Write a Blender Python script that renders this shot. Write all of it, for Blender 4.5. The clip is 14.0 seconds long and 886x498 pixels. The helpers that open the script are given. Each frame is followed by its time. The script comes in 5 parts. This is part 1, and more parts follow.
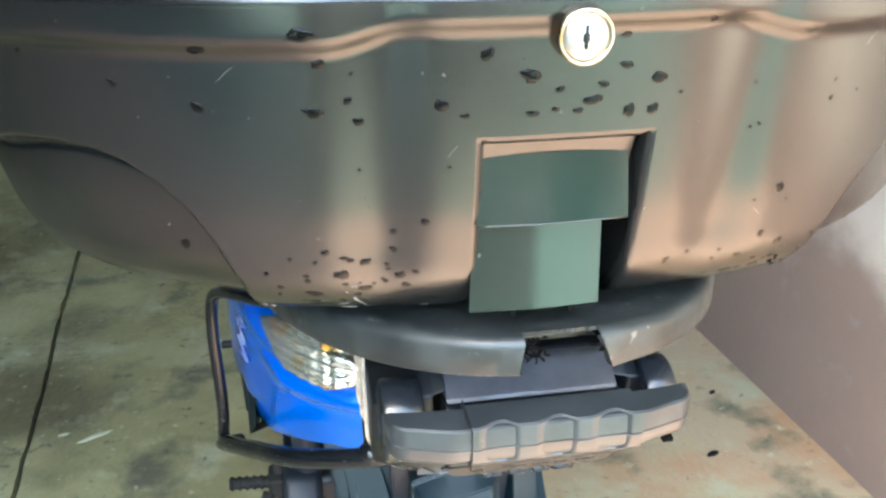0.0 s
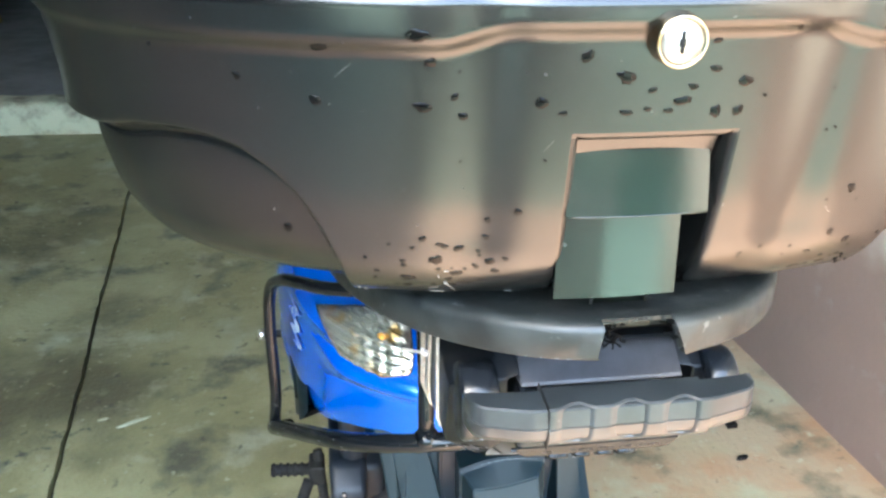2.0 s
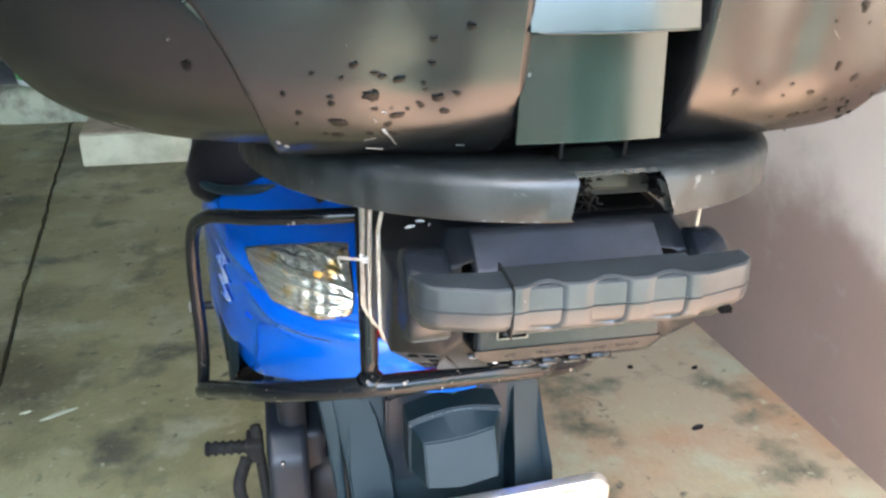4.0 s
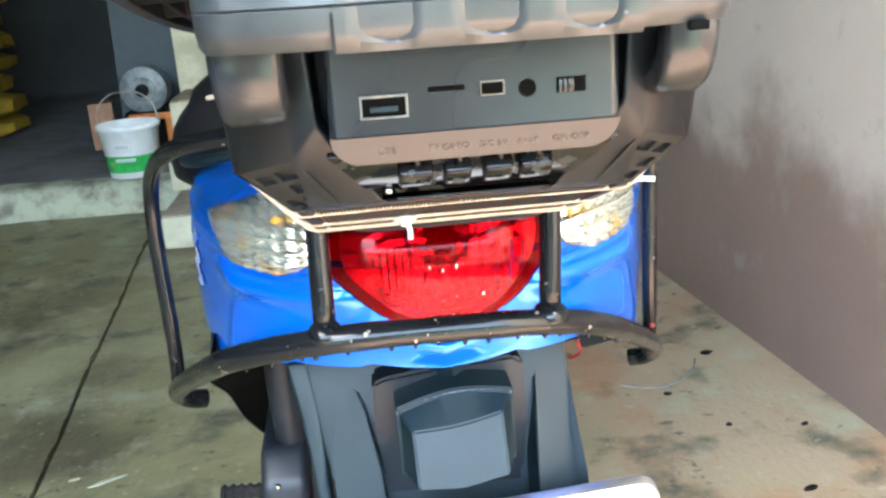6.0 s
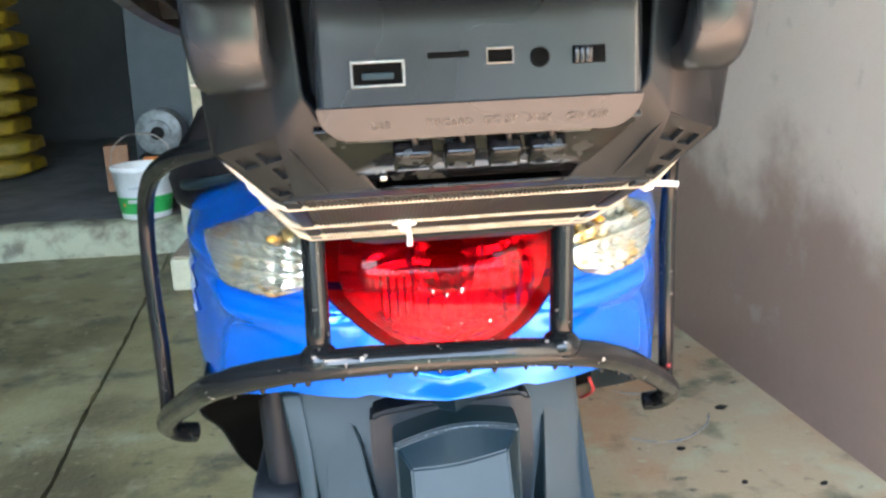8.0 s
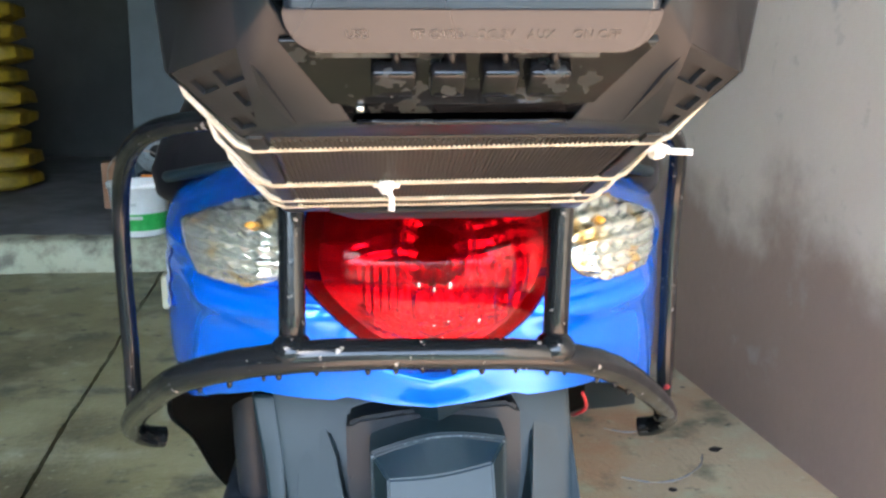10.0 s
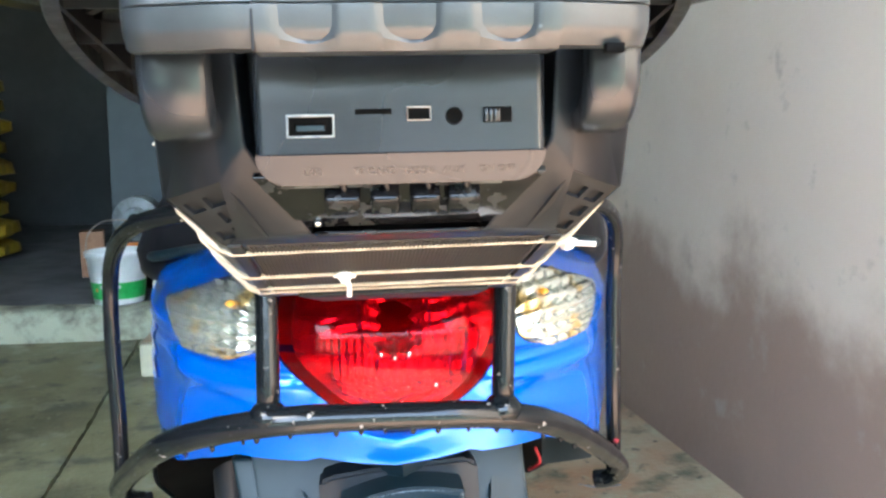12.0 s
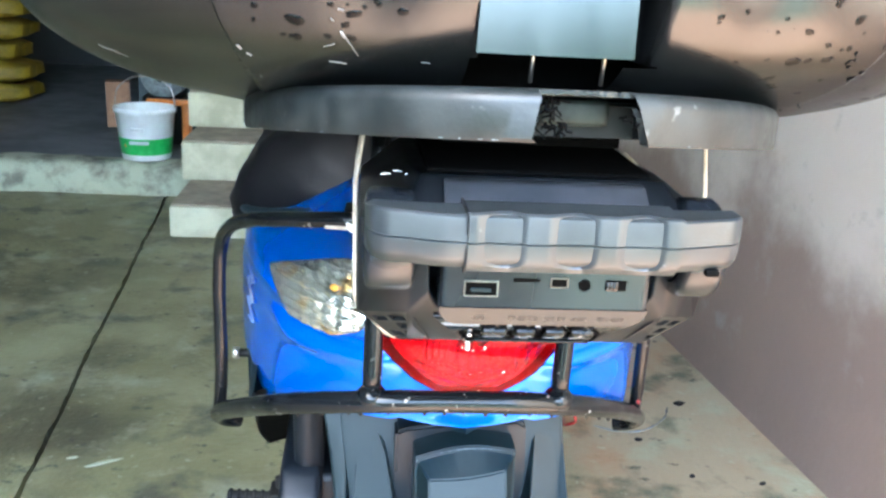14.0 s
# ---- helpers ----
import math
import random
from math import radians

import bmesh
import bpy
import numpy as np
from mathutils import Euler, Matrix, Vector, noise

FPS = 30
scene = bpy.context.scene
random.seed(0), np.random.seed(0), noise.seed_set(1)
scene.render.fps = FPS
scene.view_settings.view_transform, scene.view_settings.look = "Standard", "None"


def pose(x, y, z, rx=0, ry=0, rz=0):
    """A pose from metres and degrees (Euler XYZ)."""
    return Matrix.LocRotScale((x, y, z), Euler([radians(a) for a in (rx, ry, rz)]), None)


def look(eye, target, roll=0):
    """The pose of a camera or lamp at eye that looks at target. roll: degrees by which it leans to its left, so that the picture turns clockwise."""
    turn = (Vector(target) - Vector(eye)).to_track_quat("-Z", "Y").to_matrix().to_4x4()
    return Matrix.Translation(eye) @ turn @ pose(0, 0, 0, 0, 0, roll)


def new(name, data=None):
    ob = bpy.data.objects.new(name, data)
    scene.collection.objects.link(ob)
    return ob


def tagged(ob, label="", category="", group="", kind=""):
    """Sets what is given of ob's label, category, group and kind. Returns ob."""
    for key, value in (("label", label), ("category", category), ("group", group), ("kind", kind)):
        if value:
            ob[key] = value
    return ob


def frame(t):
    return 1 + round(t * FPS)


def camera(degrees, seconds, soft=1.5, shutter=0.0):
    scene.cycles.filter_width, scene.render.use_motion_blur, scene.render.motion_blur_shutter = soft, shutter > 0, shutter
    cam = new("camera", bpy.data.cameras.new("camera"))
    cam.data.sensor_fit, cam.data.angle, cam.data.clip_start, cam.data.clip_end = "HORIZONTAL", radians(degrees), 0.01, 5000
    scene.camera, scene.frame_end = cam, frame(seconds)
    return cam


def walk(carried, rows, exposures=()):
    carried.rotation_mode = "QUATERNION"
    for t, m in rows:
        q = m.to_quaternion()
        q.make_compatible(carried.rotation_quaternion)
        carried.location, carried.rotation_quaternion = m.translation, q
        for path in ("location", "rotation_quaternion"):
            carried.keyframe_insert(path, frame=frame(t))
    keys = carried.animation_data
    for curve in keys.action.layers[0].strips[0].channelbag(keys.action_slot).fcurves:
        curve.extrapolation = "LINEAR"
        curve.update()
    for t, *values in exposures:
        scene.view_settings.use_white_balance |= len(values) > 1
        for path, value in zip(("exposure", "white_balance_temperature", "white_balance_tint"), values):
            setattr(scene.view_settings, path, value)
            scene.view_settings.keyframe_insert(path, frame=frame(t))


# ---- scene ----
cam = camera(53.5, 14.0, soft=2.5)
METRES, EYE, TILT, TIPPED, TURN = 0.86, 1.29, -25.0, 0.3, -9.5
ROWS = [
    (0.0, 0.0, 0.0, 0.0, 0.0, 0.0, 0.0),
    (0.5, -0.0164, -0.0299, -0.0186, 0.28, 0.02, 0.16),
    (1.0, -0.0343, -0.0381, -0.0232, 0.9, 0.0, -0.48),
    (1.5, -0.0449, -0.0375, -0.0112, 1.45, 0.0, -1.51),
    (2.0, -0.039, -0.0328, -0.0079, 1.41, 0.02, -1.46),
    (2.5, -0.0375, -0.038, -0.0112, 1.37, 0.04, -1.42),
    (3.0, -0.034, -0.0428, -0.0242, 1.32, 0.08, -1.37),
    (3.5, -0.0344, -0.0216, -0.0531, 0.79, 0.06, -1.32),
    (4.0, -0.0378, 0.066, -0.0889, -2.22, 0.21, -0.11),
    (4.2, -0.0256, 0.1126, -0.1069, -3.01, 0.72, 0.77),
    (6.3, 0.0807, 0.2584, -0.2447, 5.51, 7.67, 1.17),
    (6.5, 0.0826, 0.2601, -0.2474, 5.47, 7.88, 0.92),
    (7.0, 0.0775, 0.2655, -0.2522, 5.48, 8.4, 0.94),
    (7.5, 0.0772, 0.2868, -0.2557, 5.57, 9.95, 0.82),
    (8.0, 0.0758, 0.3007, -0.2559, 5.4, 10.58, 0.05),
    (8.2, 0.0761, 0.3033, -0.2545, 5.34, 10.81, -0.23),
    (10.3, 0.0779, 0.3641, -0.2967, 4.57, 13.11, -2.49),
    (10.5, 0.0787, 0.3683, -0.306, 4.5, 13.12, -2.48),
    (11.0, 0.0846, 0.3655, -0.2941, 4.41, 15.36, -2.26),
    (11.5, 0.0903, 0.3563, -0.2874, 4.39, 17.02, -1.62),
    (12.0, 0.1012, 0.2718, -0.2871, 3.67, 16.87, -0.75),
    (12.5, 0.0866, 0.1578, -0.2324, 3.66, 11.67, -0.93),
    (13.0, 0.0692, 0.1144, -0.2134, 3.69, 10.54, -2.39),
    (13.5, 0.0554, 0.0922, -0.1876, 3.25, 8.48, -4.52),
    (14.0, 0.0335, 0.1039, -0.1802, 3.06, 7.42, -5.17),
]
walk(cam, [(t, pose(-0.126, 0, EYE, TILT, TIPPED, TURN) @ pose(METRES * x, METRES * y, METRES * z, 90 + pitch, roll, yaw)) for t, x, y, z, yaw, pitch, roll in ROWS],
     exposures=[(0.0, 5.05, 6400, 1), (3.0, 5.22, 6400, 4), (4.0, 4.96, 6500, 7), (6.5, 5.36, 6500, 4), (10.5, 5.05, 6400, 7), (12.0, 5.23, 6250, 4), (12.7, 5.34, 6150, 4), (14.0, 5.4, 6000, 3)])

# ---- light ----
world = bpy.data.worlds.new("sky")
scene.world = world
world.use_nodes = True
wn = world.node_tree.nodes
sky = wn.new("ShaderNodeTexSky")
sky.sky_type, sky.sun_disc = "NISHITA", False
sky.sun_elevation, sky.sun_rotation = radians(57.6), radians(241.6)
sky.dust_density, sky.air_density = 3.2, 1.2
wn["Background"].inputs["Strength"].default_value = 0.15
world.node_tree.links.new(sky.outputs[0], wn["Background"].inputs[0])

sun = new("sun", bpy.data.lights.new("sun", "SUN"))
sun.data.energy, sun.data.angle, sun.data.color = 2.6, radians(6), (1.0, 0.92, 0.82)
sun.matrix_world = look((-2.4, -1.3, 4.3), (0, 0, 0))


# ---- materials ----
def material(name, colour, rough=0.5, metal=0.0, coat=0.0, second=None, scale=20.0, mix=(0.35, 0.65), bump=0.0, bump_scale=200.0,
             rough_spread=0.0, spec=0.5, trans=0.0, detail=6.0, specks=None):
    """A surface with two scales of variation: broad patches towards a second colour, and a fine relief."""
    m = bpy.data.materials.new(name)
    m.use_nodes = True
    nt = m.node_tree
    p = nt.nodes["Principled BSDF"]
    p.inputs["Base Color"].default_value = (*colour, 1)
    p.inputs["Roughness"].default_value = rough
    p.inputs["Metallic"].default_value = metal
    p.inputs["Coat Weight"].default_value = coat
    p.inputs["Coat Roughness"].default_value = 0.06
    p.inputs["Specular IOR Level"].default_value = spec
    p.inputs["Transmission Weight"].default_value = trans
    co = nt.nodes.new("ShaderNodeTexCoord")
    if second:
        n = nt.nodes.new("ShaderNodeTexNoise")
        n.inputs["Scale"].default_value, n.inputs["Detail"].default_value = scale, detail
        n.inputs["Roughness"].default_value = 0.62
        nt.links.new(co.outputs["Object"], n.inputs["Vector"])
        r = nt.nodes.new("ShaderNodeMapRange")
        r.interpolation_type = "SMOOTHSTEP"
        r.inputs["From Min"].default_value, r.inputs["From Max"].default_value = mix
        nt.links.new(n.outputs["Fac"], r.inputs["Value"])
        c = nt.nodes.new("ShaderNodeMix")
        c.data_type = "RGBA"
        c.inputs["A"].default_value, c.inputs["B"].default_value = (*colour, 1), (*second, 1)
        nt.links.new(r.outputs[0], c.inputs["Factor"])
        nt.links.new(c.outputs["Result"], p.inputs["Base Color"])
        if rough_spread:
            q = nt.nodes.new("ShaderNodeMapRange")
            q.inputs["To Min"].default_value, q.inputs["To Max"].default_value = rough, rough + rough_spread
            nt.links.new(r.outputs[0], q.inputs["Value"])
            nt.links.new(q.outputs[0], p.inputs["Roughness"])
        if specks:
            # fine dust and scuff marks: colour, noise scale, range of noise
            n3 = nt.nodes.new("ShaderNodeTexNoise")
            n3.inputs["Scale"].default_value, n3.inputs["Detail"].default_value = specks[1], 3.0
            nt.links.new(co.outputs["Object"], n3.inputs["Vector"])
            r3 = nt.nodes.new("ShaderNodeMapRange")
            r3.inputs["From Min"].default_value, r3.inputs["From Max"].default_value = specks[2:]
            nt.links.new(n3.outputs["Fac"], r3.inputs["Value"])
            c3 = nt.nodes.new("ShaderNodeMix")
            c3.data_type = "RGBA"
            c3.inputs["B"].default_value = (*specks[0], 1)
            nt.links.new(c.outputs["Result"], c3.inputs["A"])
            nt.links.new(r3.outputs[0], c3.inputs["Factor"])
            nt.links.new(c3.outputs["Result"], p.inputs["Base Color"])
    if bump:
        n2 = nt.nodes.new("ShaderNodeTexNoise")
        n2.inputs["Scale"].default_value, n2.inputs["Detail"].default_value = bump_scale, 4.0
        nt.links.new(co.outputs["Object"], n2.inputs["Vector"])
        b = nt.nodes.new("ShaderNodeBump")
        b.inputs["Strength"].default_value, b.inputs["Distance"].default_value = bump, 0.002
        nt.links.new(n2.outputs["Fac"], b.inputs["Height"])
        nt.links.new(b.outputs[0], p.inputs["Normal"])
    return m


BOX = material("satin_dark_plastic", (0.0035, 0.0038, 0.0038), 0.21, second=(0.006, 0.0062, 0.006), scale=9, mix=(0.2, 0.8), detail=2, bump=0.012, bump_scale=700, rough_spread=0.06, specks=((0.06, 0.058, 0.054), 260, 0.73, 0.8))
# Green base colour stands in for greenery reflected in the latch leaves.
LEAF = material("green_tinted_latch_plastic", (0.002, 0.006, 0.0046), 0.14, second=(0.003, 0.008, 0.006), scale=14, bump=0.008, bump_scale=300, specks=((0.05, 0.055, 0.05), 240, 0.74, 0.8))
PLATE = material("scuffed_black_plastic", (0.0075, 0.0095, 0.0095), 0.42, second=(0.016, 0.019, 0.0185), scale=45, mix=(0.42, 0.62), bump=0.08, bump_scale=420, detail=7, rough_spread=0.15, spec=0.42, specks=((0.085, 0.087, 0.084), 120, 0.66, 0.76))
SPEAKER = material("black_speaker_plastic", (0.006, 0.0075, 0.0095), 0.22, second=(0.009, 0.011, 0.014), scale=12, bump=0.02, bump_scale=1200, rough_spread=0.05, detail=2, spec=0.36)
# Darker, duller copy of the speaker plastic: the case's shade, as colour.
CASE = material("shaded_case_plastic", (0.0045, 0.0056, 0.007), 0.3, second=(0.007, 0.0084, 0.0102), scale=14, bump=0.02, bump_scale=1200, rough_spread=0.06, detail=2, spec=0.2)
# Paler than the case: sky sheen on the sloping top, as colour.
BEVEL = material("brushed_sky_sheen_plastic", (0.042, 0.044, 0.051), 0.36, second=(0.028, 0.03, 0.035), scale=60, mix=(0.35, 0.7), bump=0.04, bump_scale=700, specks=((0.1, 0.1, 0.105), 200, 0.7, 0.78))
# Worn grip; wide sky reflection is put into its paler base colour.
HANDLE = material("worn_sky_lit_grip_plastic", (0.012, 0.0145, 0.016), 0.33, second=(0.021, 0.025, 0.027), scale=45, mix=(0.3, 0.7), bump=0.05, bump_scale=900, detail=4, rough_spread=0.08, specks=((0.085, 0.09, 0.092), 190, 0.71, 0.79))
DARK = material("matt_black_plastic", (0.004, 0.004, 0.0045), 0.55, second=(0.007, 0.007, 0.007), scale=40, spec=0.22)
SLOTTED = material("matt_slotted_plastic", (0.0075, 0.0078, 0.0085), 0.42, second=(0.012, 0.012, 0.0125), scale=60, spec=0.18, bump=0.05, bump_scale=900)
GRILLE = material("dusty_brown_black_grille", (0.011, 0.0095, 0.008), 0.6, second=(0.022, 0.019, 0.015), scale=14, spec=0.25)
GREYFILM = material("broken_grey_film", (0.05, 0.054, 0.055), 0.35, second=(0.004, 0.004, 0.0045), scale=150, mix=(0.5, 0.6), detail=5)
# Near black: the shade of hollows and gaps is put into the colour.
VOID = material("shade_black_plastic", (0.001, 0.001, 0.001), 0.9, second=(0.002, 0.002, 0.002), scale=90, spec=0.05)
GLOSS = material("gloss_black_plastic", (0.004, 0.004, 0.0045), 0.08, second=(0.014, 0.015, 0.015), scale=75, mix=(0.58, 0.6), rough_spread=0.3, detail=3, spec=0.2)
BLUE = material("blue_paint", (0.0, 0.13, 0.70), 0.25, metal=0.5, coat=0.45, second=(0.0, 0.115, 0.64), scale=4)
TUBE = material("chipped_black_tube_paint", (0.005, 0.006, 0.007), 0.16, second=(0.2, 0.18, 0.16), scale=130, mix=(0.64, 0.69), bump=0.1, bump_scale=120, rough_spread=0.3, spec=0.26)
GREY = material("grey_mudguard_plastic", (0.004, 0.0105, 0.0138), 0.42, second=(0.0065, 0.0145, 0.0185), scale=9, bump=0.03, bump_scale=700, spec=0.23)
DECAL = material("pale_torn_sticker", (0.35, 0.42, 0.5), 0.4, second=(0.02, 0.09, 0.4), scale=120, mix=(0.45, 0.55), detail=4)
NAVY = material("dark_navy_grey_plastic", (0.0065, 0.009, 0.013), 0.45, second=(0.01, 0.013, 0.017), scale=15, bump=0.03, bump_scale=500, spec=0.28)
CHROME = material("bright_metal", (0.7, 0.7, 0.69), 0.32, metal=1.0, second=(0.7, 0.7, 0.7), scale=60)
LOCKFACE = material("dull_lock_metal", (0.5, 0.5, 0.49), 0.36, metal=1.0, second=(0.42, 0.42, 0.41), scale=120, bump=0.03, bump_scale=900)
USBRIM = material("grey_socket_metal", (0.2, 0.2, 0.2), 0.3, metal=1.0, second=(0.32, 0.3, 0.28), scale=160)
STEEL = material("worn_steel", (0.36, 0.35, 0.34), 0.35, metal=1.0, second=(0.3, 0.22, 0.15), scale=50)
BRASS = material("brass_ring", (0.38, 0.345, 0.28), 0.22, metal=1.0, second=(0.35, 0.24, 0.12), scale=80)
CORD = material("cream_cotton_cord", (0.41, 0.365, 0.295), 0.9, second=(0.29, 0.25, 0.195), scale=120, bump=0.6, bump_scale=900)
KNOT = material("white_cable_tie", (0.62, 0.6, 0.57), 0.6, second=(0.5, 0.48, 0.45), scale=90, bump=0.3, bump_scale=500)
AMBER = material("amber_bulb", (0.75, 0.36, 0.06), 0.15, second=(0.7, 0.25, 0.02), scale=60)
REFLECT = material("chromed_reflector", (0.6, 0.61, 0.54), 0.17, metal=0.82, second=(0.6, 0.43, 0.18), scale=26, mix=(0.52, 0.64), detail=2)
REDFLECT = material("lamp_reflector", (0.95, 0.9, 0.9), 0.16, metal=0.8, second=(0.7, 0.64, 0.64), scale=40, mix=(0.42, 0.62), detail=1)
DARKRED = material("dark_red_lamp_rim", (0.12, 0.004, 0.008), 0.3, second=(0.08, 0.003, 0.006), scale=30)
RUBBER = material("tyre_rubber", (0.01, 0.01, 0.01), 0.75, second=(0.02, 0.019, 0.017), scale=30, bump=0.4, bump_scale=90, spec=0.15)
SEAT = material("black_seat_vinyl", (0.004, 0.004, 0.005), 0.36, second=(0.008, 0.008, 0.009), scale=12, bump=0.9, bump_scale=22, spec=0.18)
WIRE = material("red_wire", (0.3, 0.008, 0.014), 0.4, second=(0.2, 0.006, 0.01), scale=90)
BUCKET = material("white_bucket_plastic", (0.8, 0.82, 0.82), 0.35, second=(0.7, 0.71, 0.7), scale=10)
GREEN = material("green_label", (0.02, 0.32, 0.06), 0.4, second=(0.05, 0.42, 0.1), scale=30)
PRINT = material("grey_print", (0.5, 0.52, 0.52), 0.5)
GREYLINE = material("pale_line_and_scuff", (0.12, 0.145, 0.16), 0.4, second=(0.07, 0.09, 0.1), scale=120)
SCRATCH = material("pale_scratch", (0.14, 0.14, 0.13), 0.5, second=(0.08, 0.08, 0.08), scale=300)
BLOCK = material("grey_latch_block", (0.013, 0.018, 0.014), 0.5, second=(0.005, 0.007, 0.006), scale=90, spec=0.25)
FAINT = material("faint_moulded_print", (0.011, 0.011, 0.012), 0.32)
SACK = material("yellow_woven_sack", (0.3, 0.2, 0.01), 0.6, second=(0.18, 0.125, 0.01), scale=9, bump=0.5, bump_scale=60)
BOARD = material("slate_painted_board", (0.024, 0.038, 0.046), 0.5, second=(0.032, 0.048, 0.055), scale=7)
CARTON = material("brown_cardboard", (0.4, 0.22, 0.13), 0.8, second=(0.32, 0.17, 0.1), scale=15)
ORANGE = material("orange_plastic", (0.75, 0.22, 0.03), 0.45, second=(0.6, 0.17, 0.03), scale=25)
GUNMETAL = material("grey_machine_paint", (0.22, 0.25, 0.26), 0.4, second=(0.12, 0.13, 0.13), scale=20)
CREAM = material("cream_plaster", (0.6, 0.57, 0.4), 0.8, second=(0.42, 0.39, 0.26), scale=7, bump=0.5, bump_scale=40)
TREAD = material("dusty_stair_tread", (0.34, 0.28, 0.2), 0.85, second=(0.22, 0.18, 0.13), scale=9, bump=0.5, bump_scale=60)
PALE_WALL = material("pale_reflected_wall", (0.62, 0.72, 0.76), 0.7, second=(0.54, 0.64, 0.68), scale=2, bump=0.2, bump_scale=40)
KERB = material("worn_concrete_edge", (0.42, 0.425, 0.3), 0.8, second=(0.17, 0.16, 0.12), scale=9, mix=(0.42, 0.68), bump=1.0, bump_scale=45)
INNER = material("store_floor_concrete", (0.17, 0.175, 0.18), 0.7, second=(0.09, 0.095, 0.1), scale=3, bump=0.3, bump_scale=50)
# Near-black walls: the dimness of the store is put into the colour.
GLOOM = material("gloom_grey_wall", (0.058, 0.064, 0.066), 0.8, second=(0.042, 0.046, 0.049), scale=2)
# Grey chosen to dim what upward faces reflect.
CEIL = material("dimmed_ceiling", (0.2, 0.195, 0.18), 0.85, second=(0.15, 0.145, 0.135), scale=3)
LEAVES = material("hedge_leaves", (0.05, 0.105, 0.075), 0.5, second=(0.035, 0.075, 0.055), scale=4)


def lens_material(name, colour, rough):
    m = material(name, colour, rough, trans=1.0)
    m.node_tree.nodes["Principled BSDF"].inputs["IOR"].default_value = 1.18
    return m


RED_LENS = lens_material("red_lamp_lens", (0.55, 0.001, 0.006), 0.04)
CLEAR_LENS = lens_material("clear_lamp_lens", (0.97, 0.98, 0.97), 0.05)
# Black solid drops: the dark look of refraction is put into the colour.
WATER = material("blackened_water_drop", (0.002, 0.002, 0.002), 0.04, spec=0.12)


def layered(name, base, layers, rough, bump, bump_scale):
    """Base colour under stains and tints: each layer is colour, noise scale, range of noise, and an optional band
    (axis, low, high, wobble).
    """
    m = bpy.data.materials.new(name)
    m.use_nodes = True
    nt = m.node_tree
    p = nt.nodes["Principled BSDF"]
    p.inputs["Roughness"].default_value = rough
    co = nt.nodes.new("ShaderNodeTexCoord")
    sep = nt.nodes.new("ShaderNodeSeparateXYZ")
    nt.links.new(co.outputs["Object"], sep.inputs[0])
    last = None
    for k, (colour, scale, lo, hi, band) in enumerate(layers):
        n = nt.nodes.new("ShaderNodeTexNoise")
        n.inputs["Scale"].default_value, n.inputs["Detail"].default_value, n.inputs["Roughness"].default_value = scale, 9, 0.58
        off = nt.nodes.new("ShaderNodeVectorMath")
        off.operation = "ADD"
        off.inputs[1].default_value = (3.7 * k, 1.3 * k, 5.1 * k)
        nt.links.new(co.outputs["Object"], off.inputs[0])
        nt.links.new(off.outputs[0], n.inputs["Vector"])
        r = nt.nodes.new("ShaderNodeMapRange")
        r.inputs["From Min"].default_value, r.inputs["From Max"].default_value = lo, hi
        nt.links.new(n.outputs["Fac"], r.inputs["Value"])
        fac = r.outputs[0]
        if band:
            axis, a, b, wobble = band
            w = nt.nodes.new("ShaderNodeMath")
            w.operation = "MULTIPLY_ADD"
            nt.links.new(n.outputs["Fac"], w.inputs[0])
            w.inputs[1].default_value = wobble
            nt.links.new(sep.outputs[axis], w.inputs[2])
            q = nt.nodes.new("ShaderNodeMapRange")
            q.interpolation_type = "SMOOTHSTEP"
            q.inputs["From Min"].default_value, q.inputs["From Max"].default_value = a + wobble / 2, b + wobble / 2
            nt.links.new(w.outputs[0], q.inputs["Value"])
            x = nt.nodes.new("ShaderNodeMath")
            x.operation = "MULTIPLY"
            nt.links.new(fac, x.inputs[0])
            nt.links.new(q.outputs[0], x.inputs[1])
            fac = x.outputs[0]
        c = nt.nodes.new("ShaderNodeMix")
        c.data_type = "RGBA"
        c.inputs["A"].default_value, c.inputs["B"].default_value = (*base, 1), (*colour, 1)
        if last:
            nt.links.new(last, c.inputs["A"])
        nt.links.new(fac, c.inputs["Factor"])
        last = c.outputs["Result"]
    nt.links.new(last, p.inputs["Base Color"])
    n2 = nt.nodes.new("ShaderNodeTexNoise")
    n2.inputs["Scale"].default_value, n2.inputs["Detail"].default_value = bump_scale, 8
    nt.links.new(co.outputs["Object"], n2.inputs["Vector"])
    b2 = nt.nodes.new("ShaderNodeBump")
    b2.inputs["Strength"].default_value, b2.inputs["Distance"].default_value = bump, 0.004
    nt.links.new(n2.outputs["Fac"], b2.inputs["Height"])
    nt.links.new(b2.outputs[0], p.inputs["Normal"])
    return m


